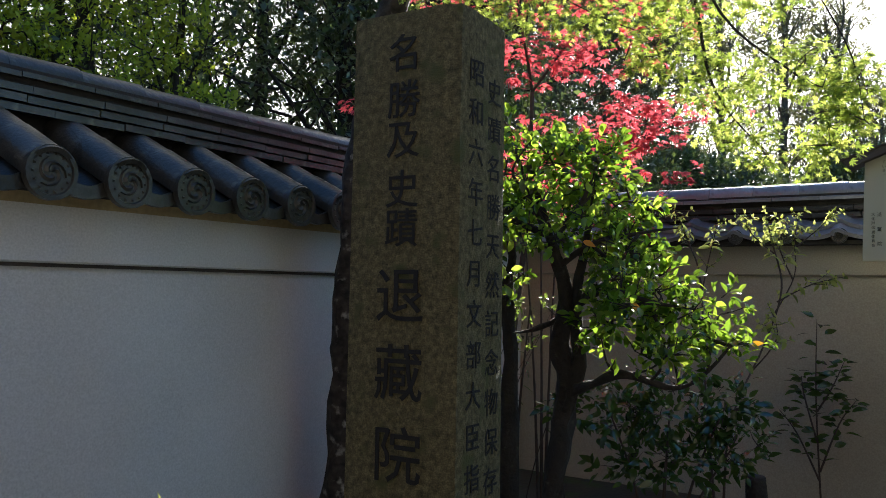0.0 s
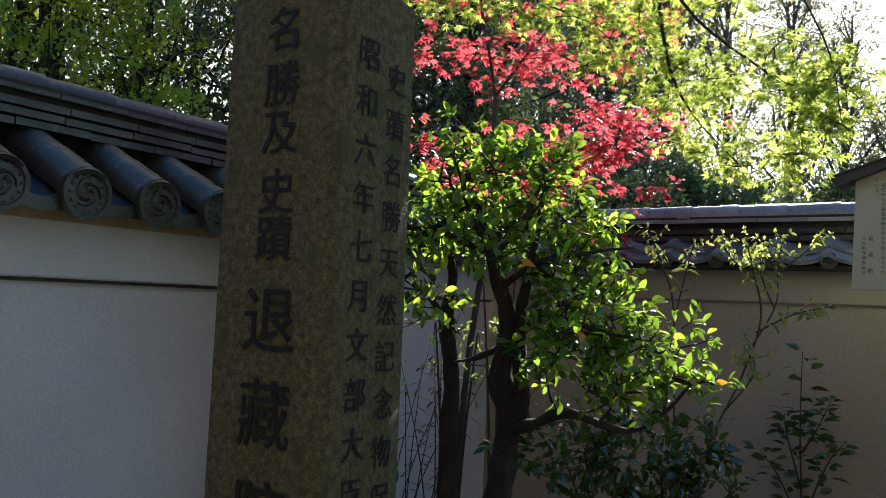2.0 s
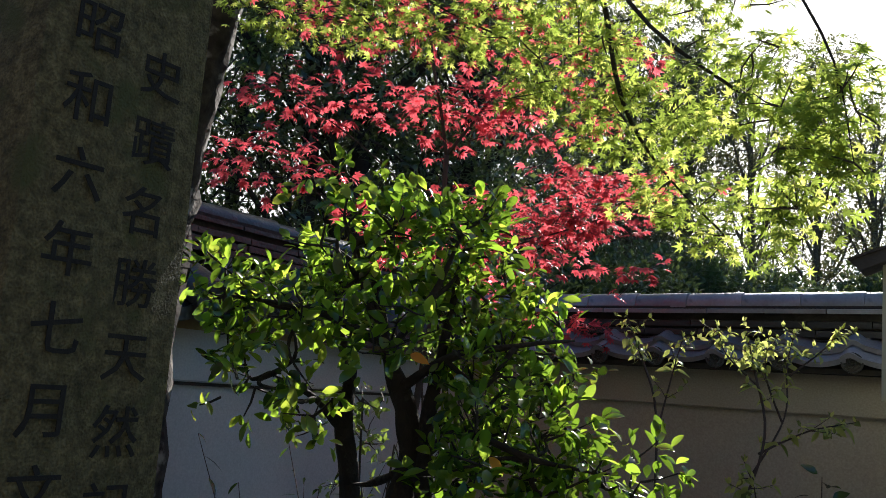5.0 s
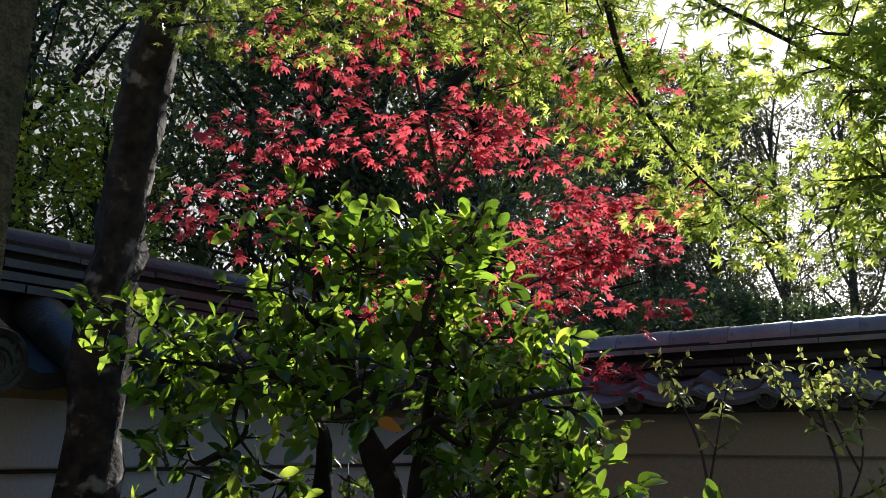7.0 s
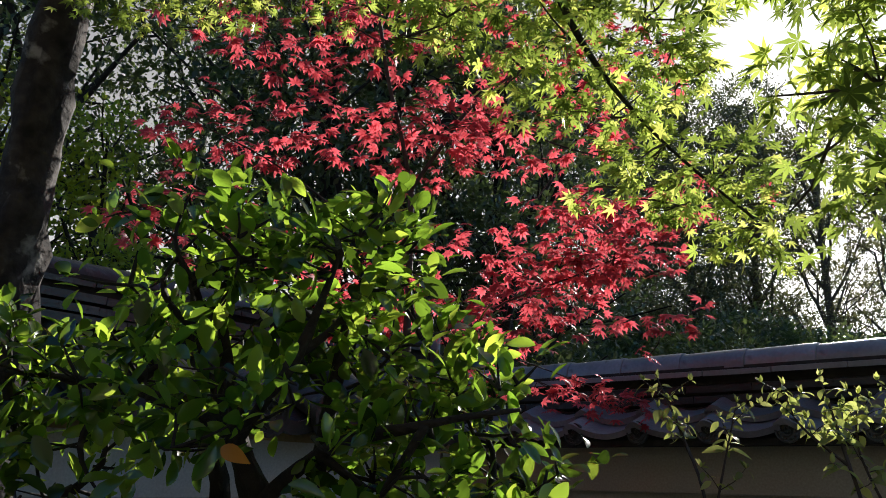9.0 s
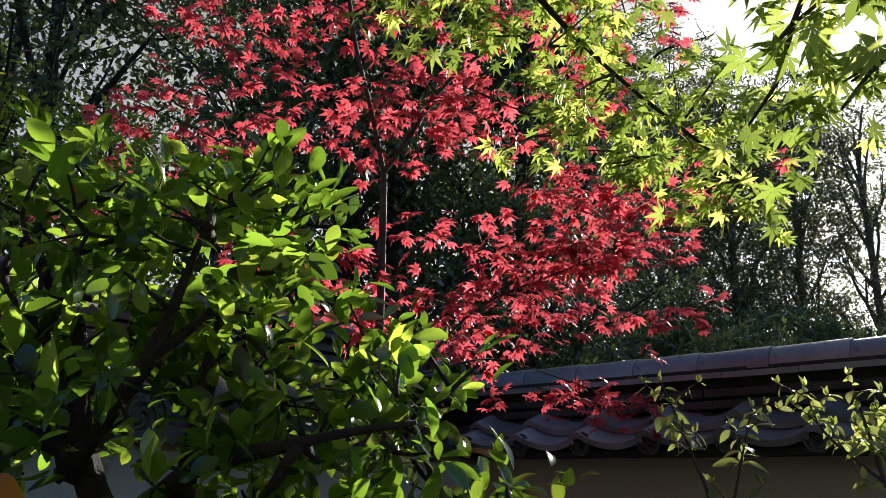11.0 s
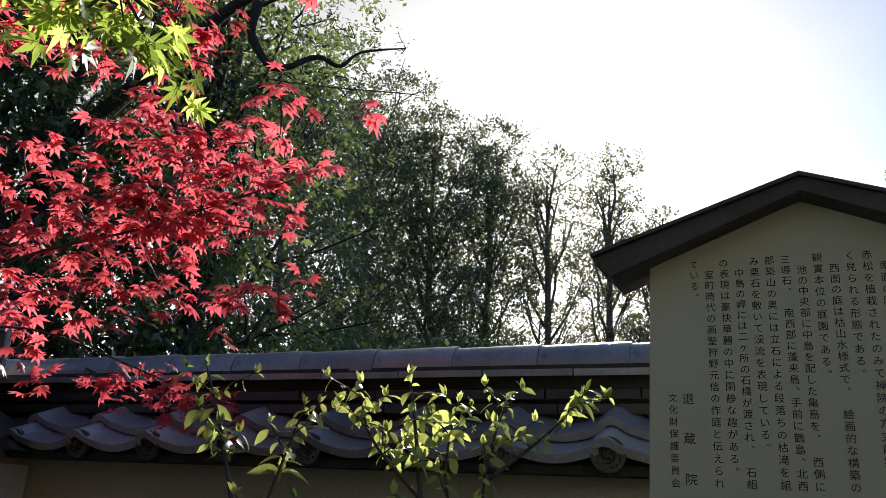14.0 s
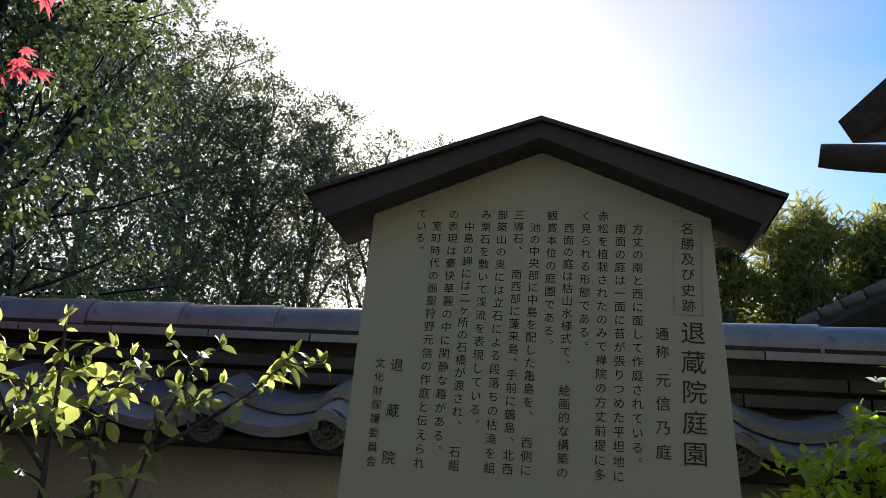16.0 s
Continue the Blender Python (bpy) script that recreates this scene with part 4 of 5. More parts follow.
def green_maple():
    tree = empty("green_maple", Matrix.Translation((-0.31, 3.60, 0.25)))
    inv = tree.matrix_world.inverted()
    L = lambda pts: [tuple(inv @ Vector(p)) for p in pts]
    tube("trunk", L([(-0.29, 3.62, 0.2), (-0.255, 3.60, 0.9), (-0.245, 3.57, 1.45), (-0.222, 3.53, 1.95), (-0.168, 3.47, 2.30), (-0.078, 3.37, 2.64), (0.05, 3.25, 3.1), (0.2, 3.1, 3.6)]),
         (0.110, 0.083, 0.070, 0.065, 0.058, 0.056, 0.052, 0.045), M_BARK, tree, 18, 0.55)
    arms = [([(0.20, 3.10, 3.55), (0.55, 2.95, 3.3), (0.88, 2.82, 2.75), (0.96, 2.83, 2.45), (1.00, 2.86, 2.28), (1.06, 2.94, 2.19), (1.16, 3.04, 2.11), (1.30, 3.10, 2.00)], (.030, .026, .018, .014, .012, .010, .006, .003)),
            ([(0.55, 2.95, 3.3), (0.85, 2.75, 2.75), (0.99, 2.66, 2.36), (1.20, 2.62, 2.165), (1.30, 2.56, 2.06), (1.36, 2.5, 1.98)], (.018, .014, .009, .007, .005, .002)),
            ([(0.05, 3.25, 3.1), (0.3, 3.2, 2.85), (0.5, 3.15, 2.62), (0.75, 3.05, 2.45), (0.95, 3.0, 2.38)], (.014, .011, .008, .005, .002)),
            ([(-0.08, 3.37, 2.64), (0.05, 3.3, 2.62), (0.2, 3.2, 2.56), (0.35, 3.12, 2.50)], (.008, .006, .004, .002)),
            ([(0.85, 2.75, 2.75), (1.1, 2.5, 2.5), (1.26, 2.42, 2.2), (1.30, 2.40, 1.98)], (.010, .007, .005, .002))]
    sources = []
    for pts, r in arms:
        tube("branch", L(pts), [q * 0.42 for q in r], M_BARK_DARK, tree, 7, 0.5)
        for a, b in zip(pts[2:], pts[3:]):
            sources += L([a, Vector(a).lerp(Vector(b), 0.5), b])
    pads = [((1.08, 2.95, 2.20), (0.20, 0.14, 0.08)), ((0.90, 2.95, 2.33), (0.24, 0.18, 0.09)), ((1.20, 3.10, 2.08), (0.16, 0.12, 0.06)),
            ((1.29, 3.10, 2.00), (0.08, 0.09, 0.04)), ((0.62, 3.08, 2.50), (0.28, 0.2, 0.07)), ((0.22, 3.16, 2.56), (0.24, 0.2, 0.06)),
            ((1.26, 2.50, 1.98), (0.09, 0.10, 0.08)), ((1.29, 2.66, 1.93), (0.07, 0.08, 0.06)), ((1.30, 2.45, 2.08), (0.11, 0.12, 0.09)), ((1.22, 2.58, 2.16), (0.16, 0.13, 0.09)), ((1.02, 2.80, 2.46), (0.32, 0.2, 0.09)),
            ((0.5, 3.0, 2.85), (0.5, 0.35, 0.12)), ((0.0, 3.3, 2.85), (0.4, 0.3, 0.08))]
    pads = [(tuple(inv @ Vector(c)), r) for c, r in pads]
    pos, d, ups, at = shoots(pads, 2150, 4, 0.046, 1.0, -0.05, 0.55, 0.018)
    d[:, 2] -= 0.2
    limbs("twig", twigs_to(at, sources, 0.0016, 560), M_TWIG, tree)
    size = rnd(len(pos), 0.022, 0.042)
    split_leaves("leaf", SHAPE_MAPLE, M_GREEN, tree, pos, d, ups, size, inv @ Vector((1.2, 2.6, 2.1)))
    return tagged(tree, "tall maple with lichened trunk and yellow-green leaves overhead", "tree")


def slender_shrub():
    """A thin upright shrub whose pale new shoots stand against the tiles."""
    shrub = empty("slender_shrub", Matrix.Translation((1.38, 3.85, 0.33)))
    inv = shrub.matrix_world.inverted()
    L = lambda pts: [tuple(inv @ Vector(p)) for p in pts]
    stems = [[(1.37, 3.82, 0.33), (1.40, 3.82, 0.90), (1.58, 3.88, 1.28), (1.66, 3.90, 1.52), (1.66, 4.0, 1.72), (1.645, 4.08, 1.90)],
             [(1.62, 3.89, 1.40), (1.75, 3.98, 1.58), (1.80, 4.1, 1.75), (1.86, 4.20, 1.88)],
             [(1.36, 3.84, 0.33), (1.33, 3.95, 1.10), (1.36, 4.12, 1.55), (1.32, 4.20, 1.75), (1.265, 4.235, 1.91)],
             [(1.36, 4.10, 1.50), (1.42, 4.16, 1.70), (1.46, 4.18, 1.84)],
             [(1.64, 3.90, 1.46), (1.80, 3.92, 1.54), (1.97, 3.96, 1.58)],
             [(1.66, 3.98, 1.68), (1.58, 4.06, 1.78), (1.555, 4.08, 1.875)],
             [(1.80, 4.08, 1.72), (1.93, 4.12, 1.82), (2.00, 4.12, 1.90)],
             [(1.74, 3.97, 1.56), (1.72, 4.08, 1.72), (1.745, 4.12, 1.86)],
             [(1.50, 3.85, 1.14), (1.60, 3.80, 1.30), (1.56, 3.78, 1.44)]]
    for i, s in enumerate(stems):
        tube("stem", L(s), [0.008 if i in (0, 2) else 0.004] + [0.0042 if i in (0, 2) else 0.0026] * (len(s) - 2) + [0.0014], M_TWIG, shrub, 6, 0.1)
    pos, d, ups, size, lines = [], [], [], [], []

    def leafy(a, b, n, big):
        """Drooping leaves in turn along a shoot, and a tuft of buds at its tip."""
        for k in range(n):
            p = a.lerp(b, 0.25 + 0.75 * k / max(n - 1, 1))
            ang = k * 2.5 + random.uniform(-0.7, 0.7)
            d.append((math.cos(ang), math.sin(ang), random.uniform(-1.1, 0.35)))
            pos.append(inv @ (p + Vector(d[-1]) * random.uniform(0.001, 0.006)))
            ups.append((random.uniform(-.9, .9), random.uniform(-1.2, .5), 0.7))
            size.append(big * random.choice((0.45, 0.6, 0.8, 1.0, 1.2)))
        for k in range(4):
            d.append((random.uniform(-.6, .6), random.uniform(-.6, .6), 1))
            pos.append(inv @ b)
            ups.append((random.uniform(-1, 1), -0.6, 0.2))
            size.append(random.uniform(0.012, 0.026))

    for s in stems:
        pts = [Vector(q) for q in s]
        leafy(pts[-2], pts[-1], 13, 0.036)
        for k in range(6):
            root = pts[-2].lerp(pts[-1], random.uniform(0.0, 0.85)) if k < 4 else pts[-3].lerp(pts[-2], random.uniform(0.4, 1.0))
            tip = root + Vector((random.uniform(-.085, .085), random.uniform(-.06, .06), random.uniform(-0.01, 0.06)))
            lines.append((inv @ root, inv @ tip, 0.0016))
            leafy(root, tip, 6, random.choice((0.030, 0.040, 0.050)))
    limbs("twig", lines, M_TWIG, shrub)
    leaf_parts("leaf", SHAPE_LEAF, np.array(pos), np.array(d), np.array(ups), np.array(size), M_VINE, shrub)
    return tagged(shrub, "thin upright shrub with pale yellow-green new shoots", "shrub")


def dark_shrub():
    shrub = empty("dark_leaved_shrub", Matrix.Translation((2.05, 4.38, 0.33)))
    inv = shrub.matrix_world.inverted()
    stems = [((2.05, 4.38, 0.33), (2.03, 4.40, 0.95), (2.035, 4.40, 1.37)), ((2.04, 4.38, 0.60), (2.12, 4.34, 0.85), (2.19, 4.31, 0.97)),
             ((2.04, 4.38, 0.55), (1.95, 4.44, 0.78), (1.87, 4.48, 0.90)), ((2.03, 4.39, 0.9), (2.09, 4.36, 1.02), (2.14, 4.33, 1.16)),
             ((2.03, 4.39, 0.75), (1.97, 4.4, 0.98), (1.96, 4.41, 1.08))]
    pos, d, ups = [], [], []
    for s in stems:
        pts = [inv @ Vector(p) for p in s]
        tube("stem", pts, (0.006, 0.004, 0.0015), M_TWIG, shrub, 5)
        for k in range(26):
            q = 0.25 + 0.75 * k / 25
            p = pts[0].lerp(pts[1], q * 2) if q < 0.5 else pts[1].lerp(pts[2], q * 2 - 1)
            a = k * 2.4
            d.append((math.cos(a), math.sin(a) * 0.7, random.uniform(-0.1, 0.7)))
            pos.append(p + Vector(d[-1]) * random.uniform(0.005, 0.05))
            ups.append((random.uniform(-.6, .6), random.uniform(-1.3, .1), 0.8))
    n = len(pos)
    leaf_parts("leaf", SHAPE_LEAF, np.array(pos), np.array(d), np.array(ups), rnd(n, 0.050, 0.085), M_DARKLEAF, shrub)
    return tagged(shrub, "small dark-leaved shrub in the shade of the wall", "shrub")


def pad_shrub(name, base, pads, count, per, size, mat, label, shape=SHAPE_LEAF, pieces=200, near=(1.2, 2.6, 1.4), stem=M_TWIG):
    shrub = empty(name, Matrix.Translation(base))
    inv = shrub.matrix_world.inverted()
    local = [(tuple(inv @ Vector(c)), r) for c, r in pads]
    pos, d, ups, at = shoots(local, count, per, size, 0.8, 0.5)
    hubs = []
    for c, r in local:
        c = Vector(c)
        tube("stem", [(c.x * 0.15, c.y * 0.15, 0), (c.x * 0.5, c.y * 0.5, c.z * 0.55), tuple(c)], (0.009, 0.006, 0.003), stem, shrub, 6, 0.2)
        hubs += [c, Vector((c.x * 0.5, c.y * 0.5, c.z * 0.55)), c + Vector((r[0] * 0.5, 0, 0)), c - Vector((r[0] * 0.5, 0, 0))]
    limbs("twig", twigs_to(at, hubs, 0.0022, 140), stem, shrub)
    split_leaves("leaf", shape, mat, shrub, pos, d, ups, rnd(len(pos), size * 0.7, size * 1.2), inv @ Vector(near), pieces)
    return tagged(shrub, label, "shrub")


def bamboo_grass():
    clump = empty("bamboo_grass", Matrix.Translation((0.2, 3.85, 0.3)))
    pos, d, ups = [], [], []
    for i in range(16):
        x, y = random.uniform(-0.12, 0.26), random.uniform(-0.15, 0.15)
        lean = Vector((random.uniform(-0.2, 0.25), random.uniform(-0.15, 0.1), 1))
        h = random.uniform(0.9, 1.25)
        pts = [Vector((x, y, 0)), Vector((x, y, 0)) + lean * h * 0.5, Vector((x, y, 0)) + Vector((lean.x * 1.5, lean.y, 0.95)) * h]
        tube("cane", pts, (0.003, 0.0025, 0.001), M_TWIG, clump, 5)
        for k in range(9):
            p = pts[1].lerp(pts[2], k / 8)
            a = random.uniform(0, 6.28)
            d.append((math.cos(a), math.sin(a), random.uniform(-0.5, 0.3)))
            pos.append(p)
            ups.append((0, 0, 1))
    leaf_parts("leaf", SHAPE_LONG, np.array(pos), np.array(d), np.array(ups), rnd(len(pos), 0.04, 0.08), M_DARKLEAF, clump)
    return tagged(clump, "sparse clump of thin bamboo grass beside the wall", "plant")


camellia()
red_maple()
green_maple()
slender_shrub()
dark_shrub()
pad_shrub("evergreen_shrub", (1.05, 3.62, 0.33), [((0.82, 3.58, 1.02), (0.24, 0.2, 0.11)), ((1.08, 3.6, 1.00), (0.26, 0.2, 0.14)), ((1.32, 3.62, 1.03), (0.18, 0.16, 0.10)),
          ((1.05, 3.55, 0.80), (0.30, 0.2, 0.11)), ((1.38, 3.7, 0.85), (0.2, 0.16, 0.1))], 250, 5, 0.052, M_DARKLEAF, "low spreading evergreen shrub with small dark glossy leaves")
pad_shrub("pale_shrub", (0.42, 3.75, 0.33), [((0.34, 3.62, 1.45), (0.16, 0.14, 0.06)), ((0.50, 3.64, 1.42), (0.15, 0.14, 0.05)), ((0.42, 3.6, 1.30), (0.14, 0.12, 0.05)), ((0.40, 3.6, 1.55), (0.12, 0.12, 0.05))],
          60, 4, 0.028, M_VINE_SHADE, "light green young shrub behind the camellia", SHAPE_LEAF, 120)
bush = pad_shrub("bright_bush", (3.0, 3.75, 0.3), [((2.90, 3.64, 1.84), (0.13, 0.12, 0.10)), ((2.81, 3.75, 1.73), (0.10, 0.10, 0.08)), ((3.0, 3.56, 1.80), (0.15, 0.13, 0.14)), ((2.80, 3.72, 1.62), (0.17, 0.15, 0.12))],
          560, 5, 0.025, M_BUSH, "bright green clipped bush with small white flowers", SHAPE_LEAF, 260, (2.6, 3.4, 1.8))
for p in ((-0.20, -0.08, 1.60), (-0.13, -0.14, 1.635)):
    leaf_parts("flower_petal", SHAPE_LEAF, np.tile(np.array(p), (5, 1)), np.array([(math.cos(a), math.sin(a) - .3, 0.5) for a in np.arange(5) * 1.256]), np.tile((0, -1.0, 0.4), (5, 1)), np.full(5, 0.016), M_PETAL, bush)
pad_shrub("fern_tuft", (-0.35, 1.95, 0.26), [((-0.47, 1.96, 0.95), (0.09, 0.07, 0.045)), ((-0.42, 2.0, 0.85), (0.12, 0.1, 0.08))], 22, 4, 0.06, M_VINE, "small leafy plant below the plastered wall", SHAPE_LONG, 64)
bamboo_grass()
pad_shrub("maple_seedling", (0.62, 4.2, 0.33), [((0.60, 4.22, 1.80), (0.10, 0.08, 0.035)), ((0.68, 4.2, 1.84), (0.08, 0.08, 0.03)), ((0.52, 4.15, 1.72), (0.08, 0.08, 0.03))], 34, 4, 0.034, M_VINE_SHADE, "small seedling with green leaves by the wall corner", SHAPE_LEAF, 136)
stump = empty("wooden_stump", Matrix.Translation((1.58, 4.0, 0.30)))
tube("log", [(0, 0, 0), (0.004, 0, 0.18), (0, 0.003, 0.352)], (0.050, 0.047, 0.046), M_BARK_DARK, stump, 14, 0.12)
tube("cut_face", [(0, 0.003, 0.350), (0, 0.003, 0.356)], (0.042, 0.040), M_TIMBER, stump, 14)
tagged(stump, "short dark round wooden stump in the planting bed", "stump")


# ---- woods behind the walls ----
def wood_tree(name, x, y, height, spread, leaves, mat, label, low=0.25, trunk_r=0.14, leaf=0.09, lean=0.0, gaps=1.0, category="tree", crown_pads=11, squash=0.62, shape=SHAPE_CHIP, bark=M_BARK_DARK):
    tree = empty(name, Matrix.Translation((x, y, 0.2)))
    top = Vector((lean * height, 0, height))
    tube("trunk", [(0, 0, 0), (lean * height * 0.25 + random.uniform(-.1, .1), random.uniform(-.1, .1), height * 0.35), (lean * height * 0.6, random.uniform(-.15, .15), height * 0.65), top * 0.93],
         (trunk_r * 1.3, trunk_r, trunk_r * 0.7, trunk_r * 0.2), bark, tree, 9, 0.25)
    pads, lines = [], []
    for i in range(crown_pads):
        q = low + (1 - low) * (i + random.uniform(0.1, 0.9)) / crown_pads
        a = i * 2.4 + random.uniform(-0.4, 0.4)
        wide = spread * (1.0 - 0.55 * abs(q - 0.55) / 0.45) * random.uniform(0.55, 1.0)
        c = Vector((math.cos(a) * wide * 0.62 + lean * height * q, math.sin(a) * wide * 0.62, height * q))
        r = spread * random.uniform(0.34, 0.52) * gaps
        pads.append((tuple(c), (r, r, r * squash)))
        start = Vector((lean * height * q * 0.8, 0, height * max(q - 0.16, 0.12)))
        lines.append((start, c, trunk_r * 0.42))
        for k in range(4):
            e = c + Vector((random.uniform(-1, 1) * r, random.uniform(-1, 1) * r, random.uniform(-0.4, 0.9) * r * squash))
            lines.append((start.lerp(c, random.uniform(0.4, 1.0)), e, trunk_r * 0.17))
    limbs("limb", lines, bark, tree, 5)
    per = 7
    pos, d, ups, at = shoots(pads, leaves // per, per, leaf * 1.9, 1.0, 0.1)
    leaf_cloud("crown", shape, pos, d, ups, rnd(len(pos), leaf * 0.6, leaf * 1.25), mat, tree)
    return tagged(tree, label, category, group="trees behind the walls")


DARK_LABEL, OLIVE_LABEL = "tall dark evergreen tree behind the garden wall", "airy olive-leaved tree with bare forked limbs behind the wall"
# dense evergreen wood behind the west wall and the corner
for x, y, h, s, n, mat in ((-7.5, 7.5, 7.5, 2.6, 18600, M_WOOD_LEAF), (-5.2, 9.0, 8.5, 2.8, 19840, M_WOOD_LEAF), (-3.4, 7.8, 7.2, 2.2, 18600, M_WOOD_LEAF), (-2.4, 10.5, 9.0, 2.8, 19840, M_WOOD_LEAF),
                           (-1.0, 8.6, 7.2, 2.1, 18600, M_WOOD_LEAF), (0.3, 11.5, 9.0, 2.6, 19840, M_WOOD_LEAF), (0.45, 9.3, 6.0, 1.4, 12000, M_WOOD_LEAF), (-4.6, 5.8, 5.5, 1.5, 11160, M_WOOD_LEAF2),
                           (-8.5, 11.5, 9.5, 3.2, 17360, M_WOOD_LEAF), (-4.0, 14.0, 11.0, 3.2, 17360, M_WOOD_LEAF), (-0.8, 14.5, 10.5, 2.8, 17360, M_WOOD_LEAF2), (-11.0, 9.0, 9.0, 3.0, 14880, M_WOOD_LEAF), (-6.5, 16.5, 12.0, 3.4, 16000, M_WOOD_LEAF), (-2.6, 18.0, 12.5, 3.4, 16000, M_WOOD_LEAF)):
    wood_tree("evergreen_tree", x, y, h, s, int(n * 0.8), mat, DARK_LABEL, 0.12, 0.09, 0.085, random.uniform(-0.05, 0.06), 1.05, crown_pads=20)
# lighter trees that fall away towards the open sky
for x, y, h, s, n, mat in ((0.2, 26.0, 14.3, 4.2, 41600, M_WOOD_FAR), (3.0, 30.5, 16.0, 4.3, 54400, M_WOOD_FAR), (5.4, 29.5, 14.6, 3.6, 42000, M_WOOD_FAR), (7.6, 30.6, 14.8, 3.0, 30000, M_WOOD_FAR), (9.8, 30.0, 14.2, 2.6, 15000, M_WOOD_LEAF2), (11.6, 29.4, 13.8, 2.4, 13000, M_WOOD_LEAF2), (13.2, 28.8, 11.8, 2.2, 11000, M_WOOD_LEAF2), (14.8, 28.5, 8.6, 2.2, 12800, M_WOOD_LEAF2)):
    wood_tree("airy_tree", x, y, h, s, n, mat, OLIVE_LABEL, 0.22, 0.15, 0.13, random.uniform(-0.04, 0.04), 0.9, crown_pads=24, bark=M_BARK_FAR)
for x, y, h, s in ((-3.0, 6.6, 4.2, 0.9), (-2.2, 7.0, 3.8, 0.8), (-3.9, 6.0, 4.0, 0.8), (-3.3, 6.0, 3.7, 0.7)):
    wood_tree("young_maple", x, y, h, s, 5000, M_WOOD_BRIGHT, "young maple in the wood, yellow-green leaves coloured as if sunlit", 0.45, 0.05, 0.06)


def hedge(name, pads, count, mat, label, leaf=0.06):
    ob = empty(name, Matrix.Translation(pads[0][0]))
    o = np.array(pads[0][0])
    local = [(tuple(np.array(c) - o), r) for c, r in pads]
    pos, d, ups, at = shoots(local, count // 6, 6, leaf * 2, 1.0, 0.2)
    leaf_cloud("leaves", SHAPE_CHIP, pos, d, ups, rnd(len(pos), leaf * 0.6, leaf * 1.2), mat, ob)
    limbs("stem", [((0, 0, -o[2] + 0.2), c, 0.02) for c, r in local], M_BARK_DARK, ob)
    return tagged(ob, label, "shrub", group="undergrowth behind the walls")


for i in range(9):
    x = -8.0 + i * 1.5
    y = 6.9 + 0.45 * i + random.uniform(-0.3, 0.3)
    hedge("undergrowth", [((x + random.uniform(-.9, .9), y + random.uniform(-.6, .6), z), (0.8, 0.6, 0.55)) for z in (0.9, 1.5, 2.1, 2.6)], 6500, M_WOOD_LEAF, "dense dark evergreen undergrowth", 0.085)
for i in range(8):
    x = 1.5 + i * 2.2
    y = 22.5 - 0.3 * i
    hedge("undergrowth", [((x + random.uniform(-1, 1), y + random.uniform(-1, 1), z), (1.6, 1.2, 1.0)) for z in (1.2, 2.6, 3.8, 4.8 - 0.15 * i)], 13000, M_WOOD_LEAF, "dense dark evergreen undergrowth", 0.17)
# an old tree whose bare limb hangs over the wall
old = wood_tree("overhanging_tree", -0.6, 8.6, 7.0, 1.6, 14000, M_WOOD_LEAF, "old tree with a crooked limb reaching over the wall", 0.45, 0.10, 0.07)
reach = [Vector(p) - Vector((-0.6, 8.6, 0.2)) for p in ((-0.55, 8.55, 4.0), (0.76, 7.75, 4.99), (0.86, 7.75, 4.75), (1.0, 7.75, 4.53), (1.13, 7.75, 4.53), (1.33, 7.75, 4.64), (1.49, 7.75, 4.59), (1.63, 7.75, 4.72), (1.94, 7.75, 4.8))]
tube("limb", reach, (0.06, 0.040, 0.034, 0.030, 0.026, 0.020, 0.016, 0.011, 0.004), M_BARK_DARK, old, 7, 0.3)
spots = [(tuple(reach[i] + Vector((random.uniform(-.15, .15), random.uniform(-.2, .2), 0.15))), (0.24, 0.22, 0.17)) for i in (3, 5, 6, 7)]
pos, d, ups, at = shoots(spots, 100, 5, 0.08, 1.0, 0.2)
limbs("twig", twigs_to(at, [tuple(q) for q in reach[2:]], 0.0035, 100), M_BARK_DARK, old)
leaf_cloud("sprays", SHAPE_CHIP, pos, d, ups, rnd(len(pos), 0.012, 0.026), M_WOOD_LEAF2, old)
# bamboo and a pine past the notice board
for x, y, h in ((10.7, 12.9, 5.7), (11.2, 12.4, 6.1), (11.7, 12.0, 6.4), (12.2, 11.6, 6.1), (12.8, 11.3, 6.2), (13.3, 10.8, 6.0)):
    wood_tree("bamboo_clump", x, y, h, 0.80, 9500, M_BAMBOO, "feathery bamboo standing behind the wall", 0.30, 0.03, 0.19, random.uniform(-.05, .05), 0.85, "bamboo", 18, 0.5, SHAPE_LONG)
wood_tree("pine_tree", 10.05, 12.7, 7.0, 0.8, 7000, M_WOOD_LEAF, "dark pine with layered pads of needles", 0.45, 0.09, 0.07, 0.0, 0.9, "tree", 9, 0.3)


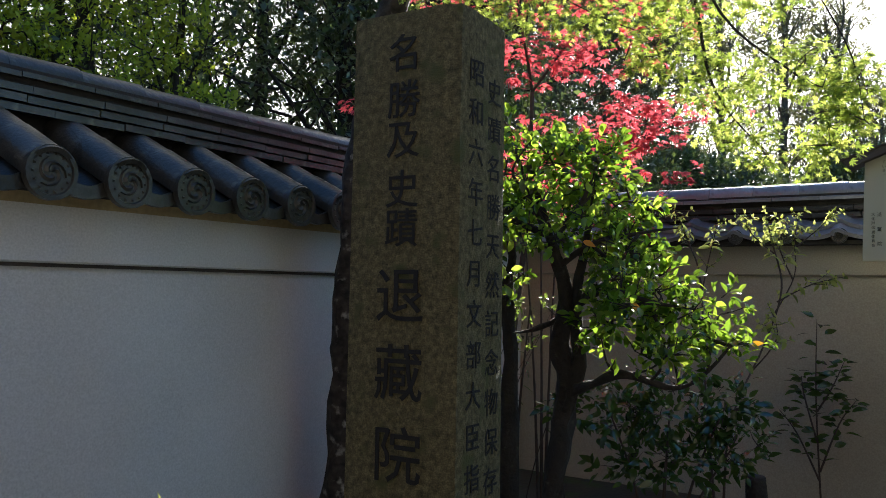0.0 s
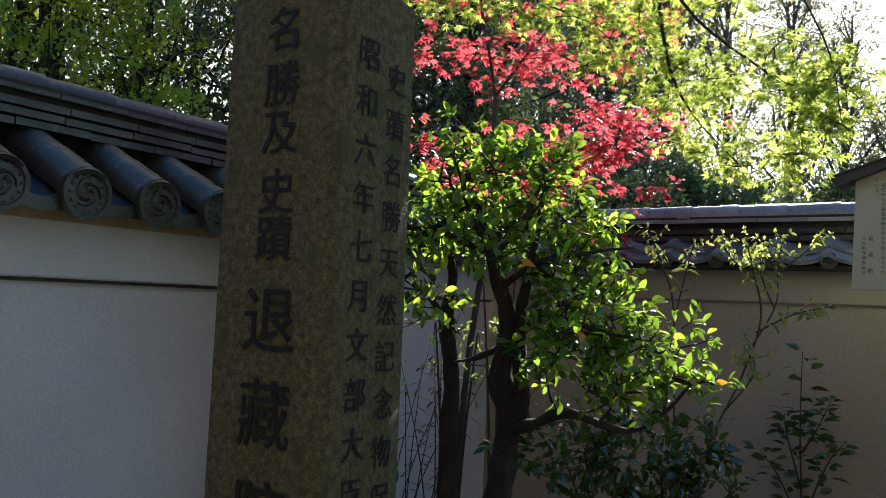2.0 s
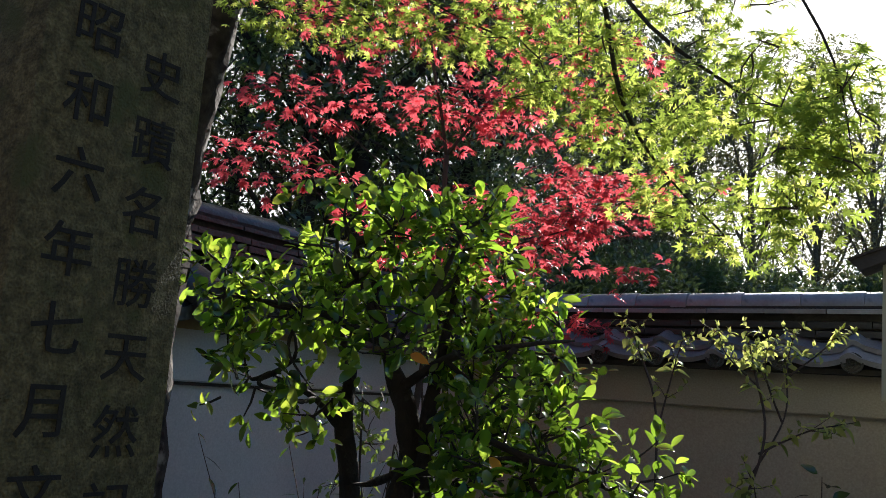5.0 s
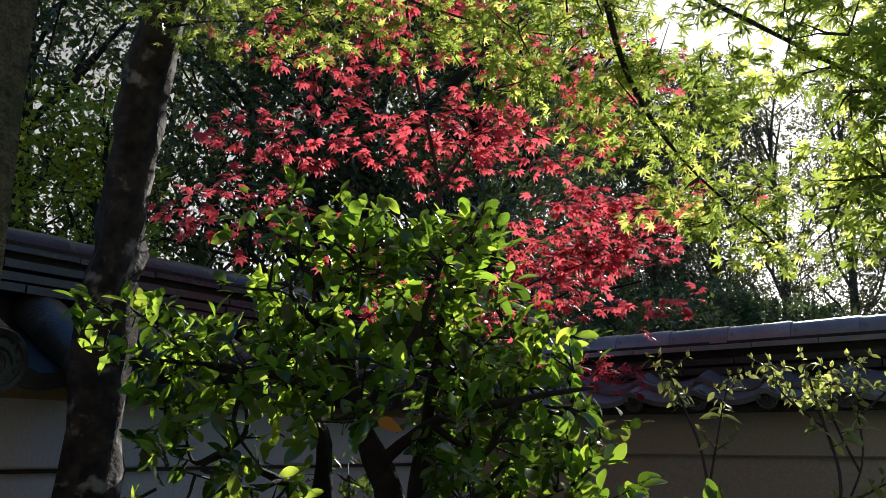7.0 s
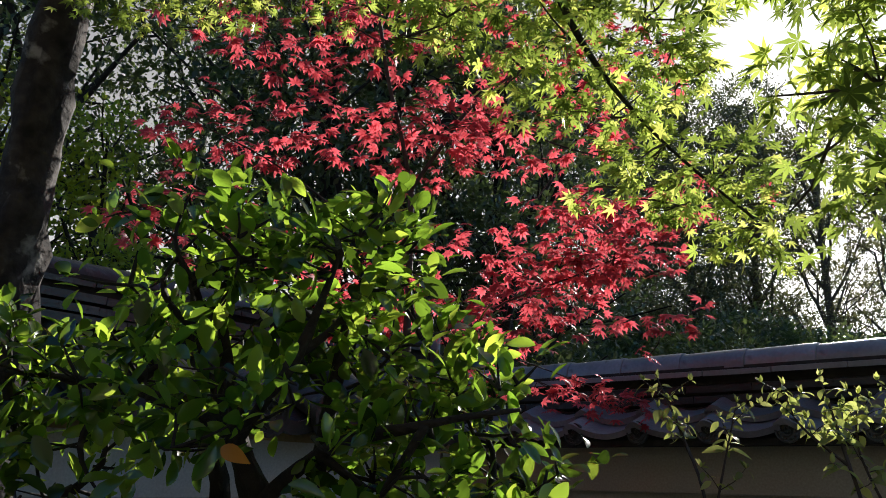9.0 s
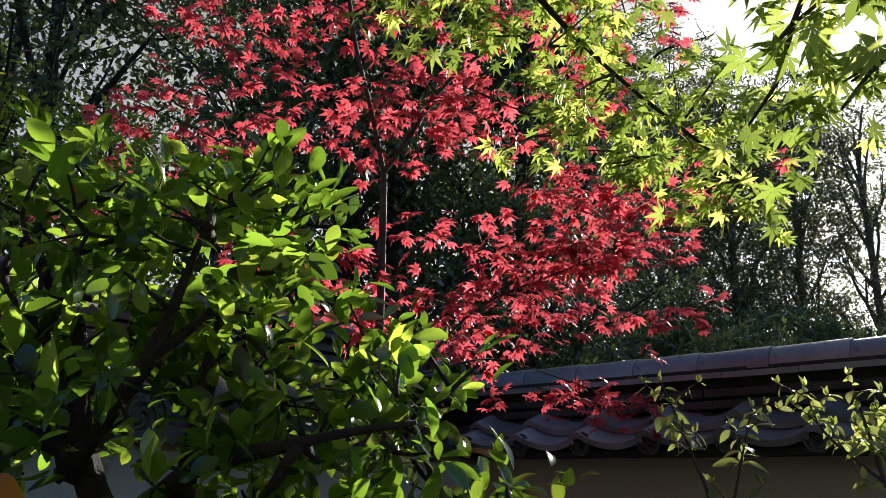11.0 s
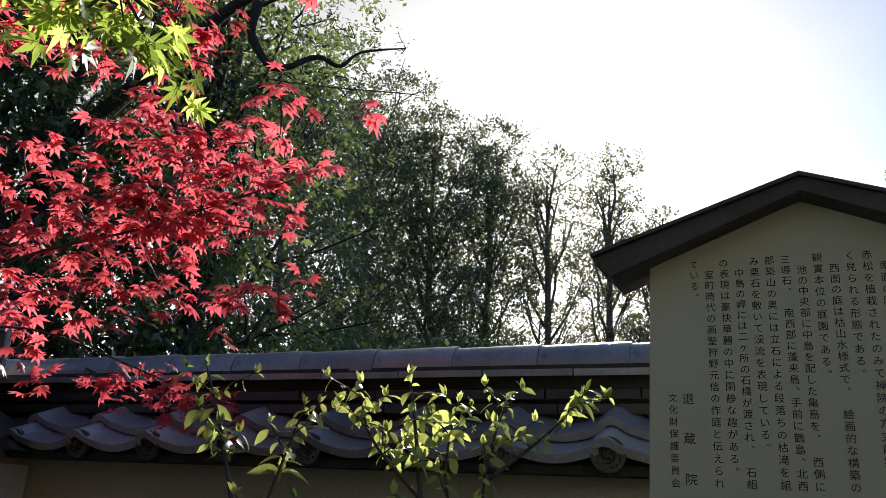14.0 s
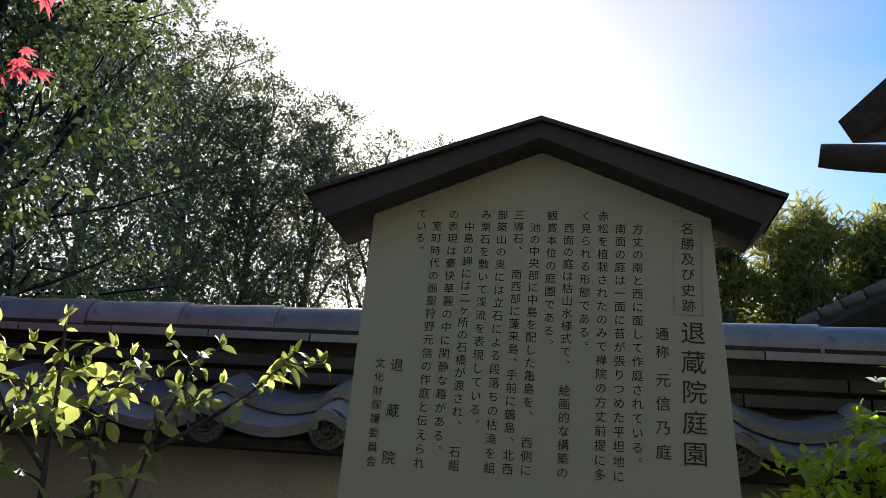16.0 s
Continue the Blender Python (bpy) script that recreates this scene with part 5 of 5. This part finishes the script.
# ---- buildings past the east end ----
def temple_eaves():
    """The corner of a bark-shingled roof with a dark beam below it."""
    house = empty("temple_building", Matrix.Translation((7.6, 5.4, 0.2)))
    w = house.matrix_world.inverted()
    P = lambda p: w @ Vector(p)
    bm = bmesh.new()
    roof = [(5.80, 6.32, 4.24), (5.91, 6.03, 4.45), (7.2, 3.4, 6.2), (8.8, 4.0, 6.2), (7.6, 4.9, 4.2)]
    low = [(x + (0.06 if i < 2 else 0), y - (0.05 if i < 2 else 0), z - 0.16) for i, (x, y, z) in enumerate(roof)]
    for p in roof + low:
        bm.verts.new(P(p))
    bm.verts.ensure_lookup_table()
    n = len(roof)
    bm.faces.new([bm.verts[i] for i in range(n)])
    bm.faces.new([bm.verts[i] for i in range(2 * n - 1, n - 1, -1)])
    for i in range(n):
        bm.faces.new([bm.verts[j] for j in (i, (i + 1) % n, n + (i + 1) % n, n + i)])
    part("roof", bm, M_THATCH, house)
    tube("beam", [P((5.77, 6.46, 4.045)), P((6.05, 6.19, 3.985)), P((7.2, 5.05, 3.75))], (0.080, 0.095, 0.100), M_THATCH, house, 4)
    part("wall", box_bm(0.3, 1.6, -1.6, 1.0, 0, 3.9), M_TIMBER, house)
    return tagged(house, "dark timber temple building with a bark-shingled roof corner", "building")


def far_roof():
    house = empty("far_house", Matrix.Translation((12.3, 9.6, 0.2)))
    a, b = Vector((10.10, 10.95, 4.28)), Vector((12.2, 8.0, 5.85))
    w = house.matrix_world.inverted()
    bm = bmesh.new()
    away = Vector((2.6, 1.9, 0))
    for q in (Vector((0, 0, 0)), Vector((0, 0, -0.14))):
        for p in (a, b, b + away, a + away):
            bm.verts.new(w @ (p + q))
    bm.verts.ensure_lookup_table()
    for f in ((0, 1, 2, 3), (7, 6, 5, 4), (0, 4, 5, 1), (1, 5, 6, 2), (2, 6, 7, 3), (3, 7, 4, 0)):
        bm.faces.new([bm.verts[i] for i in f])
    part("roof", bm, M_TIMBER, house)
    for i in range(13):
        p, q = a.lerp(b, i / 13), a.lerp(b, (i + 0.93) / 13)
        tube("verge_tile", [w @ (p + Vector((0, 0, 0.05))), w @ (q + Vector((0, 0, 0.05)))], (0.075, 0.07), M_ROOF_FAR, house, 8)
    part("wall", box_bm(-1.2, 1.8, -1.5, 1.5, 0, 3.9), M_PLASTER_OLD, house)
    return tagged(house, "far house with a sloping brown tiled gable edge", "building")


temple_eaves()
far_roof()
